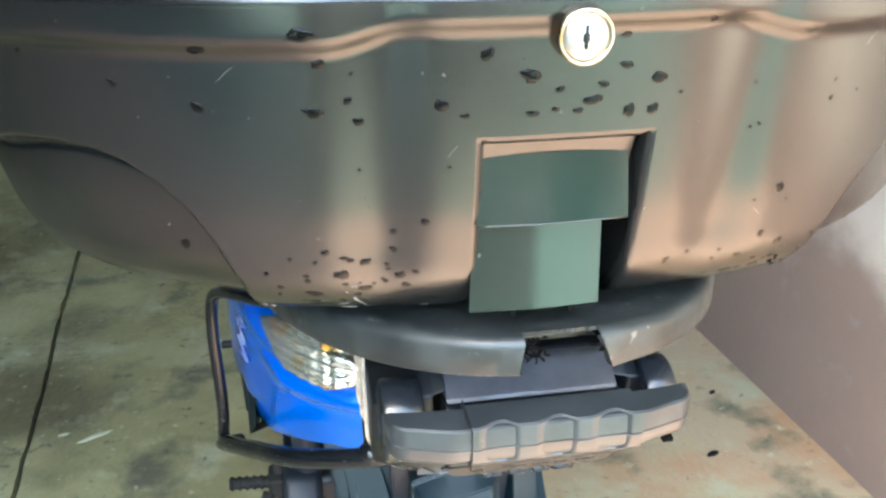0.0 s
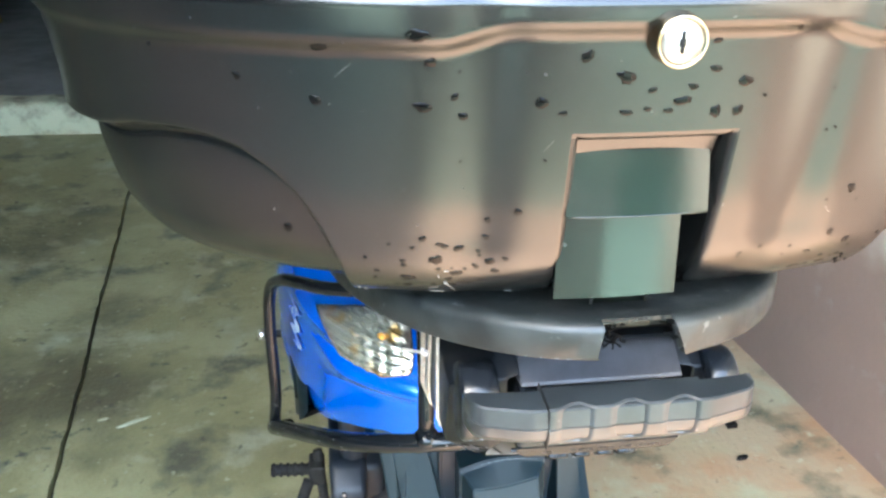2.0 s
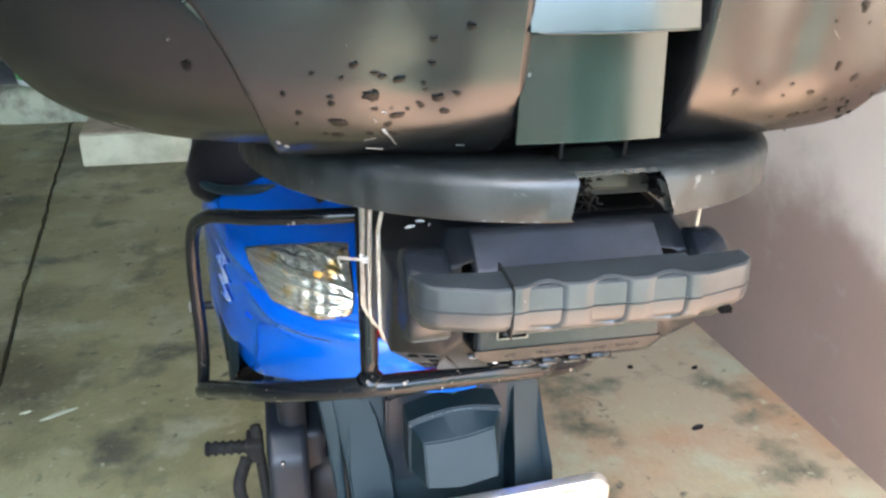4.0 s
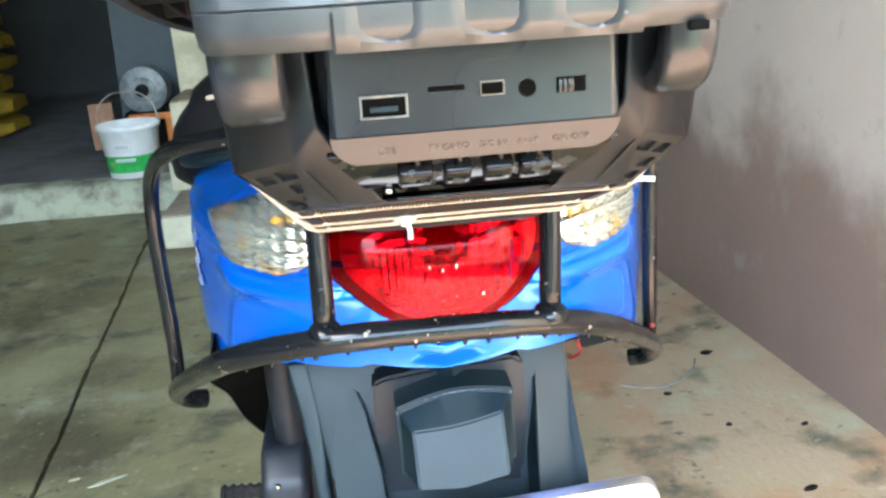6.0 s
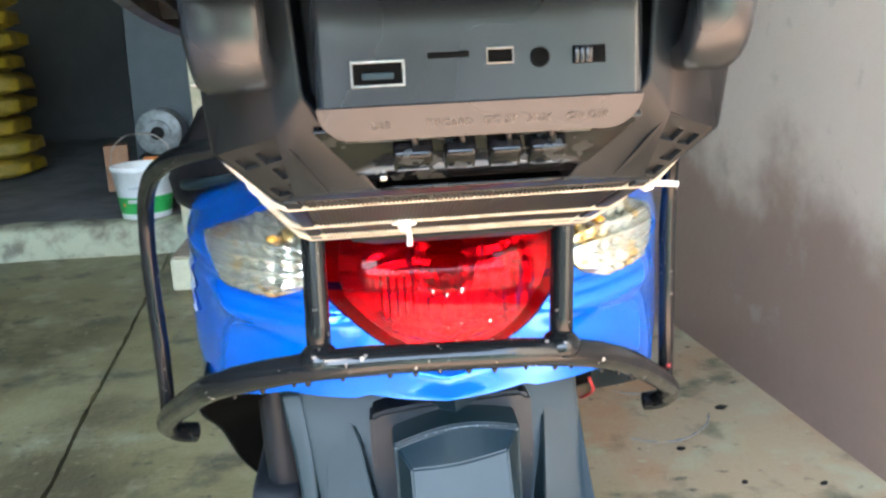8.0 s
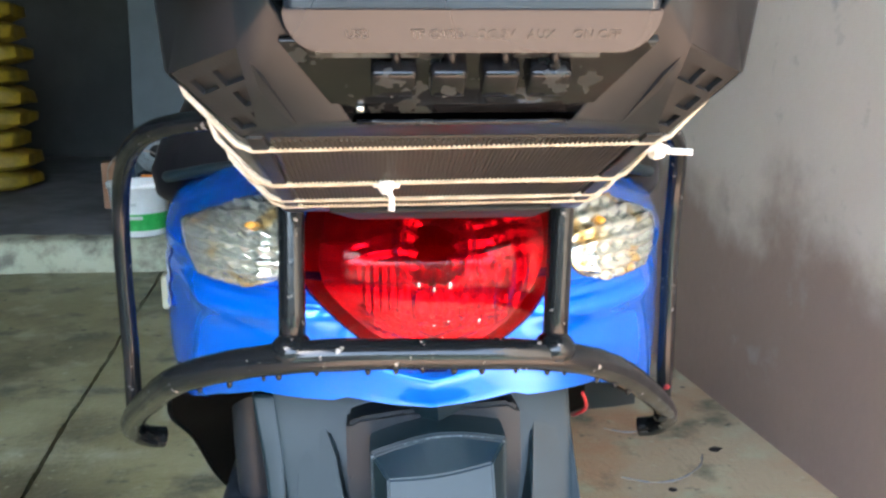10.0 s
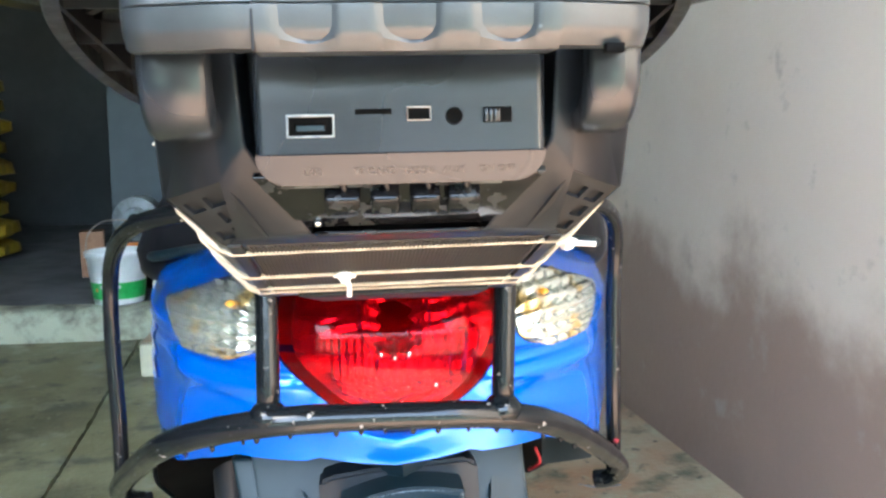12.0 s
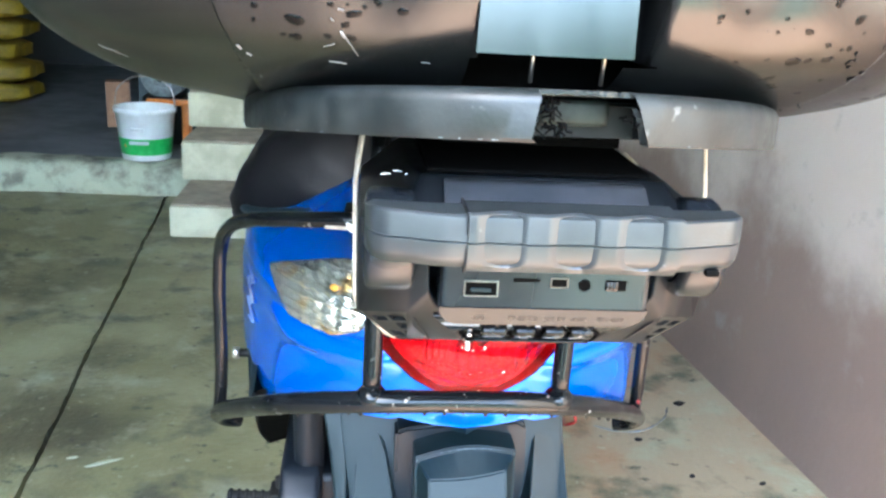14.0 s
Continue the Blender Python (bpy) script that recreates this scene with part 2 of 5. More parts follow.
FLOOR = layered("stained_tinted_concrete_floor", (0.198, 0.180, 0.087), [
    ((0.278, 0.257, 0.138), 2.6, 0.44, 0.6, None),
    ((0.090, 0.078, 0.041), 1.7, 0.5, 0.64, None),
    ((0.3, 0.235, 0.152), 2.0, 0.2, 0.42, (0, 0.0, 0.45, 0.4)),
    # Tan band across the near floor, there to be reflected warm.
    ((0.365, 0.258, 0.168), 2.0, 0.15, 0.35, (1, 0.75, 0.35, 0.3)),
    ((0.296, 0.165, 0.087), 2.6, 0.5, 0.64, (0, 0.2, 0.5, 0.2)),
    ((0.300, 0.289, 0.193), 6.0, 0.54, 0.68, None),
    ((0.083, 0.078, 0.049), 5.0, 0.54, 0.66, None),
    ((0.331, 0.326, 0.230), 30.0, 0.62, 0.72, None),
    ((0.045, 0.043, 0.029), 22.0, 0.62, 0.72, None),
    # Pink tint on the unseen near floor, for reflections in the box.
    ((0.36, 0.245, 0.185), 1.5, 0.0, 0.1, (1, 0.38, 0.0, 0.2))], 0.5, 0.8, 60)
# Green earth out of view, coloured for the reflections it gives.
EARTH = layered("reflection_green_earth", (0.13, 0.2, 0.162), [
    ((0.1, 0.155, 0.128), 1.5, 0.45, 0.6, None),
    ((0.07, 0.105, 0.09), 7.0, 0.5, 0.65, None)], 0.9, 0.6, 20)
WALL = layered("damp_stained_wall_paint", (0.48, 0.415, 0.35), [
    ((0.515, 0.455, 0.39), 1.3, 0.42, 0.6, None),
    ((0.239, 0.171, 0.139), 1.8, 0.1, 0.32, (2, 0.68, 0.45, 0.9)),
    ((0.212, 0.153, 0.126), 3.2, 0.42, 0.62, (2, 0.5, 0.1, 0.6)),
    ((0.276, 0.243, 0.217), 9.0, 0.62, 0.78, None)], 0.6, 0.35, 35)


# ---- mesh helpers ----
def part(name, bm, mat, parent=None, label="", smooth=True):
    me = bpy.data.meshes.new(name)
    bmesh.ops.recalc_face_normals(bm, faces=bm.faces)
    bm.to_mesh(me)
    bm.free()
    for f in me.polygons:
        f.use_smooth = smooth
    me.materials.append(mat)
    ob = new(name, me)
    ob.parent = parent
    if label:
        tagged(ob, label)
    return ob


def sharp(ob, degrees=35):
    ob.data.set_sharp_from_angle(angle=radians(degrees))
    return ob


def thing(name, label, category, group="", kind=""):
    return tagged(new(name), label, category, group, kind)


def block(x0, x1, y0, y1, z0, z1, bevel=0.0, seg=2, m=None):
    bm = bmesh.new()
    bmesh.ops.create_cube(bm, size=1, matrix=Matrix.LocRotScale(((x0 + x1) / 2, (y0 + y1) / 2, (z0 + z1) / 2), None, (x1 - x0, y1 - y0, z1 - z0)))
    if bevel:
        bmesh.ops.bevel(bm, geom=bm.edges[:], offset=bevel, segments=seg, affect="EDGES", profile=0.6)
    if m:
        bmesh.ops.transform(bm, matrix=m, verts=bm.verts)
    return bm


def join(*bms):
    out = bms[0]
    for b in bms[1:]:
        me = bpy.data.meshes.new("tmp")
        b.to_mesh(me)
        b.free()
        out.from_mesh(me)
        bpy.data.meshes.remove(me)
    return out


def smooth_line(pts, steps=8):
    """Points of a Catmull-Rom curve through pts."""
    p = [Vector(q) for q in pts]
    p = [2 * p[0] - p[1]] + p + [2 * p[-1] - p[-2]]
    out = []
    for i in range(1, len(p) - 2):
        a, b, c, d = p[i - 1:i + 3]
        for k in range(steps):
            t = k / steps
            out.append(0.5 * (2 * b + (c - a) * t + (2 * a - 5 * b + 4 * c - d) * t * t + (3 * b - a - 3 * c + d) * t ** 3))
    out.append(p[-2])
    return out


def tube(pts, r, sides=14, steps=8, caps=True, wobble=0.0):
    line = smooth_line(pts, steps) if steps > 1 else [Vector(q) for q in pts]
    bm = bmesh.new()
    rings = []
    side = None
    for i, q in enumerate(line):
        d = (line[min(i + 1, len(line) - 1)] - line[max(i - 1, 0)]).normalized()
        if side is None:
            side = d.orthogonal().normalized()
        side = (side - d * side.dot(d)).normalized()
        up = d.cross(side)
        k = r * (1 + wobble * noise.noise(q * 60))
        rings.append([bm.verts.new(q + k * (math.cos(a) * side + math.sin(a) * up)) for a in (2 * math.pi * j / sides for j in range(sides))])
    for a, b in zip(rings, rings[1:]):
        for j in range(sides):
            bm.faces.new((a[j], a[(j + 1) % sides], b[(j + 1) % sides], b[j]))
    if caps:
        bm.faces.new(rings[0])
        bm.faces.new(rings[-1])
    return bm


def prism(outline, axis, a, b, bevel=0.0, seg=2):
    """An outline (list of pairs) extruded along an axis from a to b."""
    def place(u, v, w):
        return {"x": (w, u, v), "y": (u, w, v), "z": (u, v, w)}[axis]
    bm = bmesh.new()
    lo = [bm.verts.new(place(u, v, a)) for u, v in outline]
    hi = [bm.verts.new(place(u, v, b)) for u, v in outline]
    n = len(lo)
    bm.faces.new(lo)
    bm.faces.new(hi[::-1])
    for i in range(n):
        bm.faces.new((lo[i], lo[(i + 1) % n], hi[(i + 1) % n], hi[i]))
    bmesh.ops.recalc_face_normals(bm, faces=bm.faces)
    if bevel:
        bmesh.ops.bevel(bm, geom=bm.edges[:], offset=bevel, segments=seg, affect="EDGES", profile=0.6)
    return bm


def lathe(profile, centre, axis="z", sides=32, cap=True):
    """Turns (radius, height) pairs about an axis through centre."""
    bm = bmesh.new()
    rings = []
    for r, h in profile:
        ring = []
        for j in range(sides):
            a = 2 * math.pi * j / sides
            u, v = r * math.cos(a), r * math.sin(a)
            o = {"z": (u, v, h), "y": (u, h, v), "x": (h, u, v)}[axis]
            ring.append(bm.verts.new(Vector(centre) + Vector(o)))
        rings.append(ring)
    for a, b in zip(rings, rings[1:]):
        for j in range(sides):
            bm.faces.new((a[j], a[(j + 1) % sides], b[(j + 1) % sides], b[j]))
    if cap:
        bm.faces.new(rings[0])
        bm.faces.new(rings[-1])
    return bm


def grid(rows, closed=False):
    """A sheet through rows of points of equal length."""
    bm = bmesh.new()
    vs = [[bm.verts.new(q) for q in row] for row in rows]
    n = len(vs[0])
    for a, b in zip(vs, vs[1:]):
        for j in range(n if closed else n - 1):
            bm.faces.new((a[j], a[(j + 1) % n], b[(j + 1) % n], b[j]))
    return bm


def interp(v, table):
    return float(np.interp(v, [a for a, _ in table], [b for _, b in table]))


def smoothstep(a, b, v):
    t = min(max((v - a) / (b - a), 0), 1)
    return t * t * (3 - 2 * t)

# ---- the place ----
def wall_x(y):
    return 1.02 - 0.0964 * (y - 1.4)


def crack_x(y):
    return -0.81 - 0.0926 * (y - 1.7)


ground = tagged(part("ground", block(-120, 120, -160, 160, -0.3, -0.04), EARTH, smooth=False), "unseen bare earth outside the open garage, greened for its reflections", "ground", kind="structure")

floor = tagged(new("floor"), "stained olive grey concrete garage floor with a long cracked joint", "floor", kind="structure")
part("floor_base", block(-6.0, 1.45, -0.8, 8.2, -0.035, -0.03), DARK, floor, "dark grit in the joint", smooth=False)


def slab(sign):
    ys = np.linspace(-0.8, 4.3, 420)
    edge = [(crack_x(y) + sign * (0.0030 + 0.0050 * (noise.noise(Vector((y * 14, sign, 0))) + 0.5) + 0.0030 * max(0, noise.noise(Vector((y * 37, 4 + sign, 0))))) + 0.005 * noise.noise(Vector((y * 2.2, 7, 0))) + 0.005 * noise.noise(Vector((y * 11, 3, 0))), y) for y in ys]
    if sign < 0:
        outline = edge + [(-6.0, 4.3), (-6.0, -0.8)]
    else:
        outline = edge + [(1.6, 4.3), (1.6, -0.8)]
    bm = bmesh.new()
    top = [bm.verts.new((x, y, 0)) for x, y in outline]
    low = [bm.verts.new((x, y, -0.03)) for x, y in outline]
    bm.faces.new(top)
    n = len(top)
    for i in range(n):
        bm.faces.new((top[i], top[(i + 1) % n], low[(i + 1) % n], low[i]))
    return bm


for s in (-1, 1):
    part("slab", slab(s), FLOOR, floor, smooth=False)

wall_right = prism([(wall_x(-2.0), -2.0), (wall_x(8.2), 8.2), (wall_x(8.2) + 0.2, 8.2), (wall_x(-2.0) + 0.2, -2.0)], "z", -0.02, 2.75)
tagged(part("wall_right", wall_right, WALL, smooth=False), "taupe painted garage wall with dark damp stains low down", "wall", kind="structure")
tagged(part("wall_left", block(-6.2, -6.0, -2.4, 8.2, 0, 2.75), GLOOM, smooth=False), "plain garage side wall, darkened for gloom", "wall", kind="structure")
# Unseen wall, added to keep light off the left side.
tagged(part("shade_wall_front", block(-6.2, -1.9, -2.6, -2.4, 0, 2.75), GLOOM, smooth=False), "unseen dark wall added to shade the left side", "wall", kind="structure")
# Unseen wall, added only for what it reflects in latch and box.
tagged(part("reflection_wall", block(-0.75, 0.5, -1.7, -1.6, -0.05, 1.15), PALE_WALL, smooth=False), "unseen pale blue grey low wall added to shape reflections", "wall", kind="structure")
tagged(part("wall_back", block(-6.2, 0.9, 8.2, 8.4, 0, 2.75), GLOOM, smooth=False), "back wall of the store, darkened for gloom", "wall", kind="structure")
tagged(part("wall_stairs", block(-0.97, 0.8, 4.75, 4.95, 0, 2.75), CREAM, smooth=False), "cream plastered wall behind the stairs", "wall", kind="structure")
# Unseen ceiling; its stepped edge is set to steer sun and sky light.
tagged(part("ceiling", prism([(-6.2, -2.6), (-1.85, -2.6), (-1.85, -0.58), (1.6, -0.58), (1.6, 8.4), (-6.2, 8.4)], "z", 2.75, 2.9), CEIL, smooth=False), "unseen grey garage ceiling, its edge cut to shape the light", "ceiling", kind="structure")
tagged(part("store_floor", block(-6.0, -0.97, 4.42, 8.2, 0, 0.145), INNER, smooth=False), "raised dark grey floor of the store", "floor", kind="structure")


def rough_kerb():
    ys = [(4.24, 0.0), (4.235, 0.05), (4.24, 0.1), (4.25, 0.135), (4.275, 0.147), (4.33, 0.149), (4.42, 0.148)]
    rows = []
    for y, z in ys:
        rows.append([(x, y + 0.018 * noise.noise(Vector((x * 4, y * 9, z * 9))) + 0.008 * noise.noise(Vector((x * 17, z * 40, 2))) if y < 4.3 else y,
                      max(z + (0.012 * noise.noise(Vector((x * 6, y * 8, 3))) if z > 0.03 else 0), 0)) for x in np.linspace(-6.0, -0.88, 260)])
    return grid(rows)


tagged(part("kerb", rough_kerb(), KERB), "pale chipped concrete edge of the raised store floor", "kerb", kind="structure")

stairs = tagged(new("stairs"), "cream plastered concrete steps with dusty brown treads", "stairs", kind="structure")
for k, (y, z0, z1) in enumerate(((3.57, 0.0, 0.141), (4.0, 0.141, 0.325), (4.34, 0.325, 0.5))):
    x0 = -0.89 - 0.03 * k
    sharp(part("step", block(x0, 0.75, y, 4.75, z0, z1 - 0.01, 0.012), CREAM, stairs))
    part("tread", block(x0 + 0.006, 0.75, y + 0.012, 4.75, z1 - 0.01, z1, 0.004), TREAD, stairs, "dusty brown tread")


def hedge_mesh():
    rnd = random.Random(4)
    bm = bmesh.new()
    for _ in range(9000):
        c = Vector((rnd.uniform(-11, 11), rnd.gauss(-8.0, 0.4), 2.6 * rnd.random() ** 0.9))
        s = rnd.uniform(0.08, 0.2)
        r = Euler((rnd.uniform(0, 6), rnd.uniform(0, 6), rnd.uniform(0, 6))).to_matrix()
        bm.faces.new([bm.verts.new(c + r @ Vector(q) * s) for q in ((-1, 0, 0), (0, -0.5, 0.15), (1, 0, 0), (0, 0.5, 0.15))])
    return bm


# Out of view: added so that glossy plastic reflects green.
tagged(part("hedge", hedge_mesh(), LEAVES, smooth=False), "unseen green leafy hedge added for reflections", "hedge", kind="stuff")


# ---- the scooter's tail ----
scooter = thing("scooter", "blue motor scooter seen from behind, parked on the concrete floor", "scooter")
TAIL_Y = [(0.66, 0.83), (0.68, 0.79), (0.70, 0.735), (0.712, 0.7185), (0.725, 0.7165), (0.745, 0.715), (0.77, 0.717), (0.788, 0.718), (0.795, 0.714), (0.802, 0.703), (0.81, 0.699), (0.82, 0.70), (0.83, 0.706), (0.85, 0.735), (0.88, 0.80), (0.90, 0.85), (0.92, 0.93)]
TAIL_W = [(0.66, 0.20), (0.68, 0.232), (0.70, 0.241), (0.73, 0.246), (0.78, 0.245), (0.81, 0.239), (0.828, 0.231), (0.84, 0.216), (0.855, 0.193), (0.87, 0.172), (0.88, 0.158), (0.90, 0.13), (0.92, 0.105)]
TAIL_D, TAIL_N = 0.47, 2.4
BOTTOM = [(0.0, 0.002), (0.03, 0.005), (0.058, 0.009), (0.065, 0.006), (0.12, 0.003), (0.155, -0.012), (0.18, -0.027), (0.2, -0.035), (0.2155, -0.037), (0.23, -0.026), (0.245, -0.012)]


def tail_depth(x, z, line=TAIL_Y):
    r = min(abs(x) / interp(z, TAIL_W), 0.998)
    return interp(z, line) + TAIL_D * (1 - (1 - r ** TAIL_N) ** (1 / TAIL_N))


def tail_point(x, z, out=0.0, line=TAIL_Y):
    """A point of the tail's rear skin, moved outwards."""
    e = 0.003
    slope_x = (tail_depth(x + e, z, line) - tail_depth(x - e, z, line)) / (2 * e)
    slope_z = (tail_depth(x, z + e, line) - tail_depth(x, z - e, line)) / (2 * e)
    n = Vector((slope_x, -1, slope_z)).normalized()
    return Vector((x, tail_depth(x, z, line), z)) + n * float(out)


def tail_body():
    rows = []
    for z in list(np.linspace(0.715, 0.79, 46)) + list(np.linspace(0.792, 0.82, 22)) + list(np.linspace(0.825, 0.915, 30)):
        w = interp(z, TAIL_W)
        row = []
        for a in np.linspace(-90, 90, 161):
            x = w * math.sin(radians(a)) * 0.998
            q = tail_point(x, z)
            n = (tail_point(x, z, 0.01) - q) / 0.01
            ax = abs(x)
            # a pointed ridge low in the middle, a rounded shelf under the lamp, a fold where the side begins
            chevron = 0.010 * max(0, 1 - ax / 0.062) * smoothstep(0.714, 0.737 + 0.12 * ax, z) * (1 - smoothstep(0.738 + 0.12 * ax, 0.746 + 0.12 * ax, z))
            raised = 0.009 * math.exp(-((z - 0.778 - 0.06 * max(0, ax - 0.13)) / 0.011) ** 2) * smoothstep(0.05, 0.085, ax) * (1 - smoothstep(0.155, 0.2, ax))
            swell = 0.0025 * math.exp(-((ax - 0.163 + 0.5 * (z - 0.76)) / 0.016) ** 2) * (1 - smoothstep(0.775, 0.80, z))
            hollow = 0.002 * math.exp(-((ax - 0.188 + 0.5 * (z - 0.76)) / 0.014) ** 2) * (1 - smoothstep(0.76, 0.79, z))
            q = q + n * float(raised + swell - hollow + chevron)
            drop = interp(ax, BOTTOM) * (1 - smoothstep(0.715, 0.79, z))
            row.append((q.x, q.y, q.z + drop))
        sink = 0.012 * (1 - smoothstep(0.715, 0.79, z))
        ahead = [(0.8 * w, 1.62, z - sink), (0.97 * w, 1.46, z - sink)]
        row = [(-x, y, zz) for x, y, zz in ahead] + row + [(x, y, zz) for x, y, zz in reversed(ahead)]
        rows.append(row)
    return grid(rows)


sharp(part("tail_body", tail_body(), BLUE, scooter, "glossy metallic blue tail fairing"), 50)
for s in (-1, 1):
    flare = [[(s * (0.224 + 0.022 * math.sin(math.pi * v) ** 0.7 * math.sin(math.pi * min(1, u * 1.25) / 1.25)), 0.99 + 0.24 * v, 0.735 - 0.105 * u - 0.05 * v) for u in np.linspace(0, 1, 10)] for v in np.linspace(0, 1, 14)]
    part("side_flare", grid(flare), BLUE, scooter, "glossy blue flare of the side panel")
    lip = [[(s * (0.224 + 0.013 * math.sin(math.pi * v) ** 0.7 - 0.03 * u), 0.99 + 0.24 * v + 0.004, 0.630 - 0.05 * v - 0.012 * math.sin(math.pi * u / 2)) for u in np.linspace(0, 1, 5)] for v in np.linspace(0, 1, 14)]
    part("flare_lip", grid(lip), GREY, scooter, "grey lower lip of the side panel")
decal = [[tail_point(-x - 0.004 * math.sin(z * 300), z, 0.0012) for x in np.linspace(0.209, 0.2165, 5)] for z in np.linspace(0.742, 0.80, 12)]
part("decal", grid(decal), DECAL, scooter, "pale torn sticker mark on the side panel")
part("tail_core", block(-0.12, 0.12, 0.84, 1.36, 0.62, 0.885, 0.03), DARK, scooter, "black inner body under the fairing")


def patch(bounds, z0, z1, out, nz=30, nx=40, relief=None, line=TAIL_Y):
    rows = []
    for z in np.linspace(z0, z1, nz):
        a, b = interp(z, [(q[0], q[1]) for q in bounds]), interp(z, [(q[0], q[2]) for q in bounds])
        row = []
        for k in range(nx):
            u = k / (nx - 1)
            x = a + (b - a) * u
            v = (z - z0) / (z1 - z0)
            edge = min(1.0, 6 * min(u, 1 - u), 6 * min(v, 1 - v))
            o = out[0] + (out[1] - out[0]) * math.sin(edge * math.pi / 2)
            if relief:
                o += relief(x, z) * edge
            row.append(tail_point(x, z, o, line))
        rows.append(row)
    return grid(rows)


def saw(v):
    return abs((v % 1.0) - 0.5) * 2


LAMP = [(0.746, -0.007, 0.009), (0.752, -0.014, 0.016), (0.759, -0.025, 0.028), (0.763, -0.033, 0.036), (0.770, -0.046, 0.048), (0.778, -0.055, 0.058), (0.786, -0.063, 0.065), (0.794, -0.071, 0.070), (0.802, -0.078, 0.075), (0.810, -0.082, 0.080), (0.822, -0.083, 0.083), (0.838, -0.081, 0.085), (0.854, -0.077, 0.087), (0.875, -0.072, 0.084)]
LAMP_Y = [(0.74, 0.7165), (0.76, 0.7125), (0.78, 0.7075), (0.80, 0.7025), (0.81, 0.7005), (0.82, 0.7005), (0.83, 0.7055), (0.84, 0.7185), (0.85, 0.735), (0.88, 0.80)]


def soften(bounds, width):
    """The same outline with its corners rounded."""
    zs = np.linspace(bounds[0][0], bounds[-1][0], 61)
    edges = []
    for k in (1, 2):
        v = np.interp(zs, [q[0] for q in bounds], [q[k] for q in bounds])
        pad = np.concatenate([2 * v[0] - v[width:0:-1], v, 2 * v[-1] - v[-2:-width - 2:-1]])
        kernel = np.hanning(2 * width + 1) / np.hanning(2 * width + 1).sum()
        edges.append(np.convolve(pad, kernel, "valid"))
    return [(float(z), float(a), float(b)) for z, a, b in zip(zs, *edges)]


def shrink(bounds, d, dz):
    lo, hi = bounds[0][0] + 1.4 * dz, bounds[-1][0] - dz * 0.2
    out = []
    for z in np.linspace(lo, hi, 14):
        a, b = interp(z, [(q[0], q[1]) for q in bounds]), interp(z, [(q[0], q[2]) for q in bounds])
        c, h = (a + b) / 2, max((b - a) / 2 - d, 0.002)
        out.append((z, c - h, c + h))
    return out


def lamp_relief(x, z):
    ribs = 0.0042 * saw(x / 0.0095 + 0.10 * math.sin(z * 160)) * smoothstep(-0.02, -0.01, x) * smoothstep(0.08, 0.07, x) * (0.12 + 0.88 * smoothstep(0.826, 0.812, z))
    fine = 0.0022 * saw(x / 0.0052) * smoothstep(-0.012, -0.022, x) * smoothstep(-0.05, -0.035, x) * smoothstep(0.824, 0.812, z)
    bowl = 0.003 * smoothstep(0.005, 0.0, abs(math.hypot(x - 0.001, z - 0.829) - 0.022))
    bulb = -0.006 * smoothstep(0.02, 0.006, math.hypot(x - 0.001, z - 0.829))
    step = 0.0026 * saw(z / 0.0075 + 0.3 * math.sin(x * 80)) * smoothstep(-0.055, -0.03, x) * smoothstep(0.816, 0.824, z)
    chevron = 0.0036 * saw((z - 0.42 * abs(x - 0.001)) / 0.0085) * smoothstep(0.792, 0.782, z - 0.1 * abs(x))
    return ribs * smoothstep(0.775, 0.785, z) + fine + bowl + bulb + step + chevron


lamp = part("tail_light", patch(LAMP, 0.746, 0.875, (0.001, 0.001), 40, 60, line=LAMP_Y), DARKRED, scooter, "dark red rim of the tail light")
INNER_LAMP = shrink(LAMP, 0.012, 0.013)
part("reflector", patch(INNER_LAMP, INNER_LAMP[0][0], INNER_LAMP[-1][0], (0.0015, 0.003), 90, 140, lamp_relief, LAMP_Y), REDFLECT, lamp, "faceted bright reflector")
lens = part("lens", patch(LAMP, 0.746, 0.875, (0.0055, 0.0095), 60, 60, line=LAMP_Y), RED_LENS, lamp, "glossy red tail light lens")
lens.visible_shadow = False

IND = [(0.793, 0.143, 0.154), (0.797, 0.126, 0.162), (0.801, 0.112, 0.166), (0.805, 0.100, 0.169), (0.812, 0.092, 0.175), (0.820, 0.090, 0.1825), (0.826, 0.0895, 0.1865), (0.829, 0.089, 0.181), (0.832, 0.089, 0.1735), (0.8355, 0.089, 0.164), (0.8427, 0.089, 0.143), (0.848, 0.089, 0.124), (0.852, 0.089, 0.106), (0.8545, 0.0885, 0.092)]
for s in (-1, 1):
    bounds = [(z, a, b) if s > 0 else (z, -b, -a) for z, a, b in soften(IND, 2)]
    ind = part("indicator", patch(bounds, 0.793, 0.8545, (0.001, 0.001), 40, 40), NAVY, scooter, "dark rim of the turn signal")
    inner = shrink(bounds, 0.0016, 0.0016)
    part("reflector", patch(inner, inner[0][0], inner[-1][0], (0.001, 0.003), 90, 90, lambda x, z: 0.0042 * saw(z / 0.0068 + 5 * (abs(x) - 0.11) * smoothstep(0.12, 0.15, abs(x))) + 0.0024 * saw(x / 0.012) * smoothstep(0.16, 0.145, abs(x))), REFLECT, ind, "ribbed silver reflector")
    bulb = tail_point(s * 0.118, 0.832, 0.004)
    part("bulb", lathe([(0.001, -0.004), (0.003, -0.003), (0.0045, 0.0), (0.0045, 0.006)], bulb, "y", 16), AMBER, ind, "amber turn signal bulb")
    il = part("lens", patch(bounds, 0.793, 0.8545, (0.0015, 0.006), 44, 44), CLEAR_LENS, ind, "clear glossy turn signal lens")
    il.visible_shadow = False

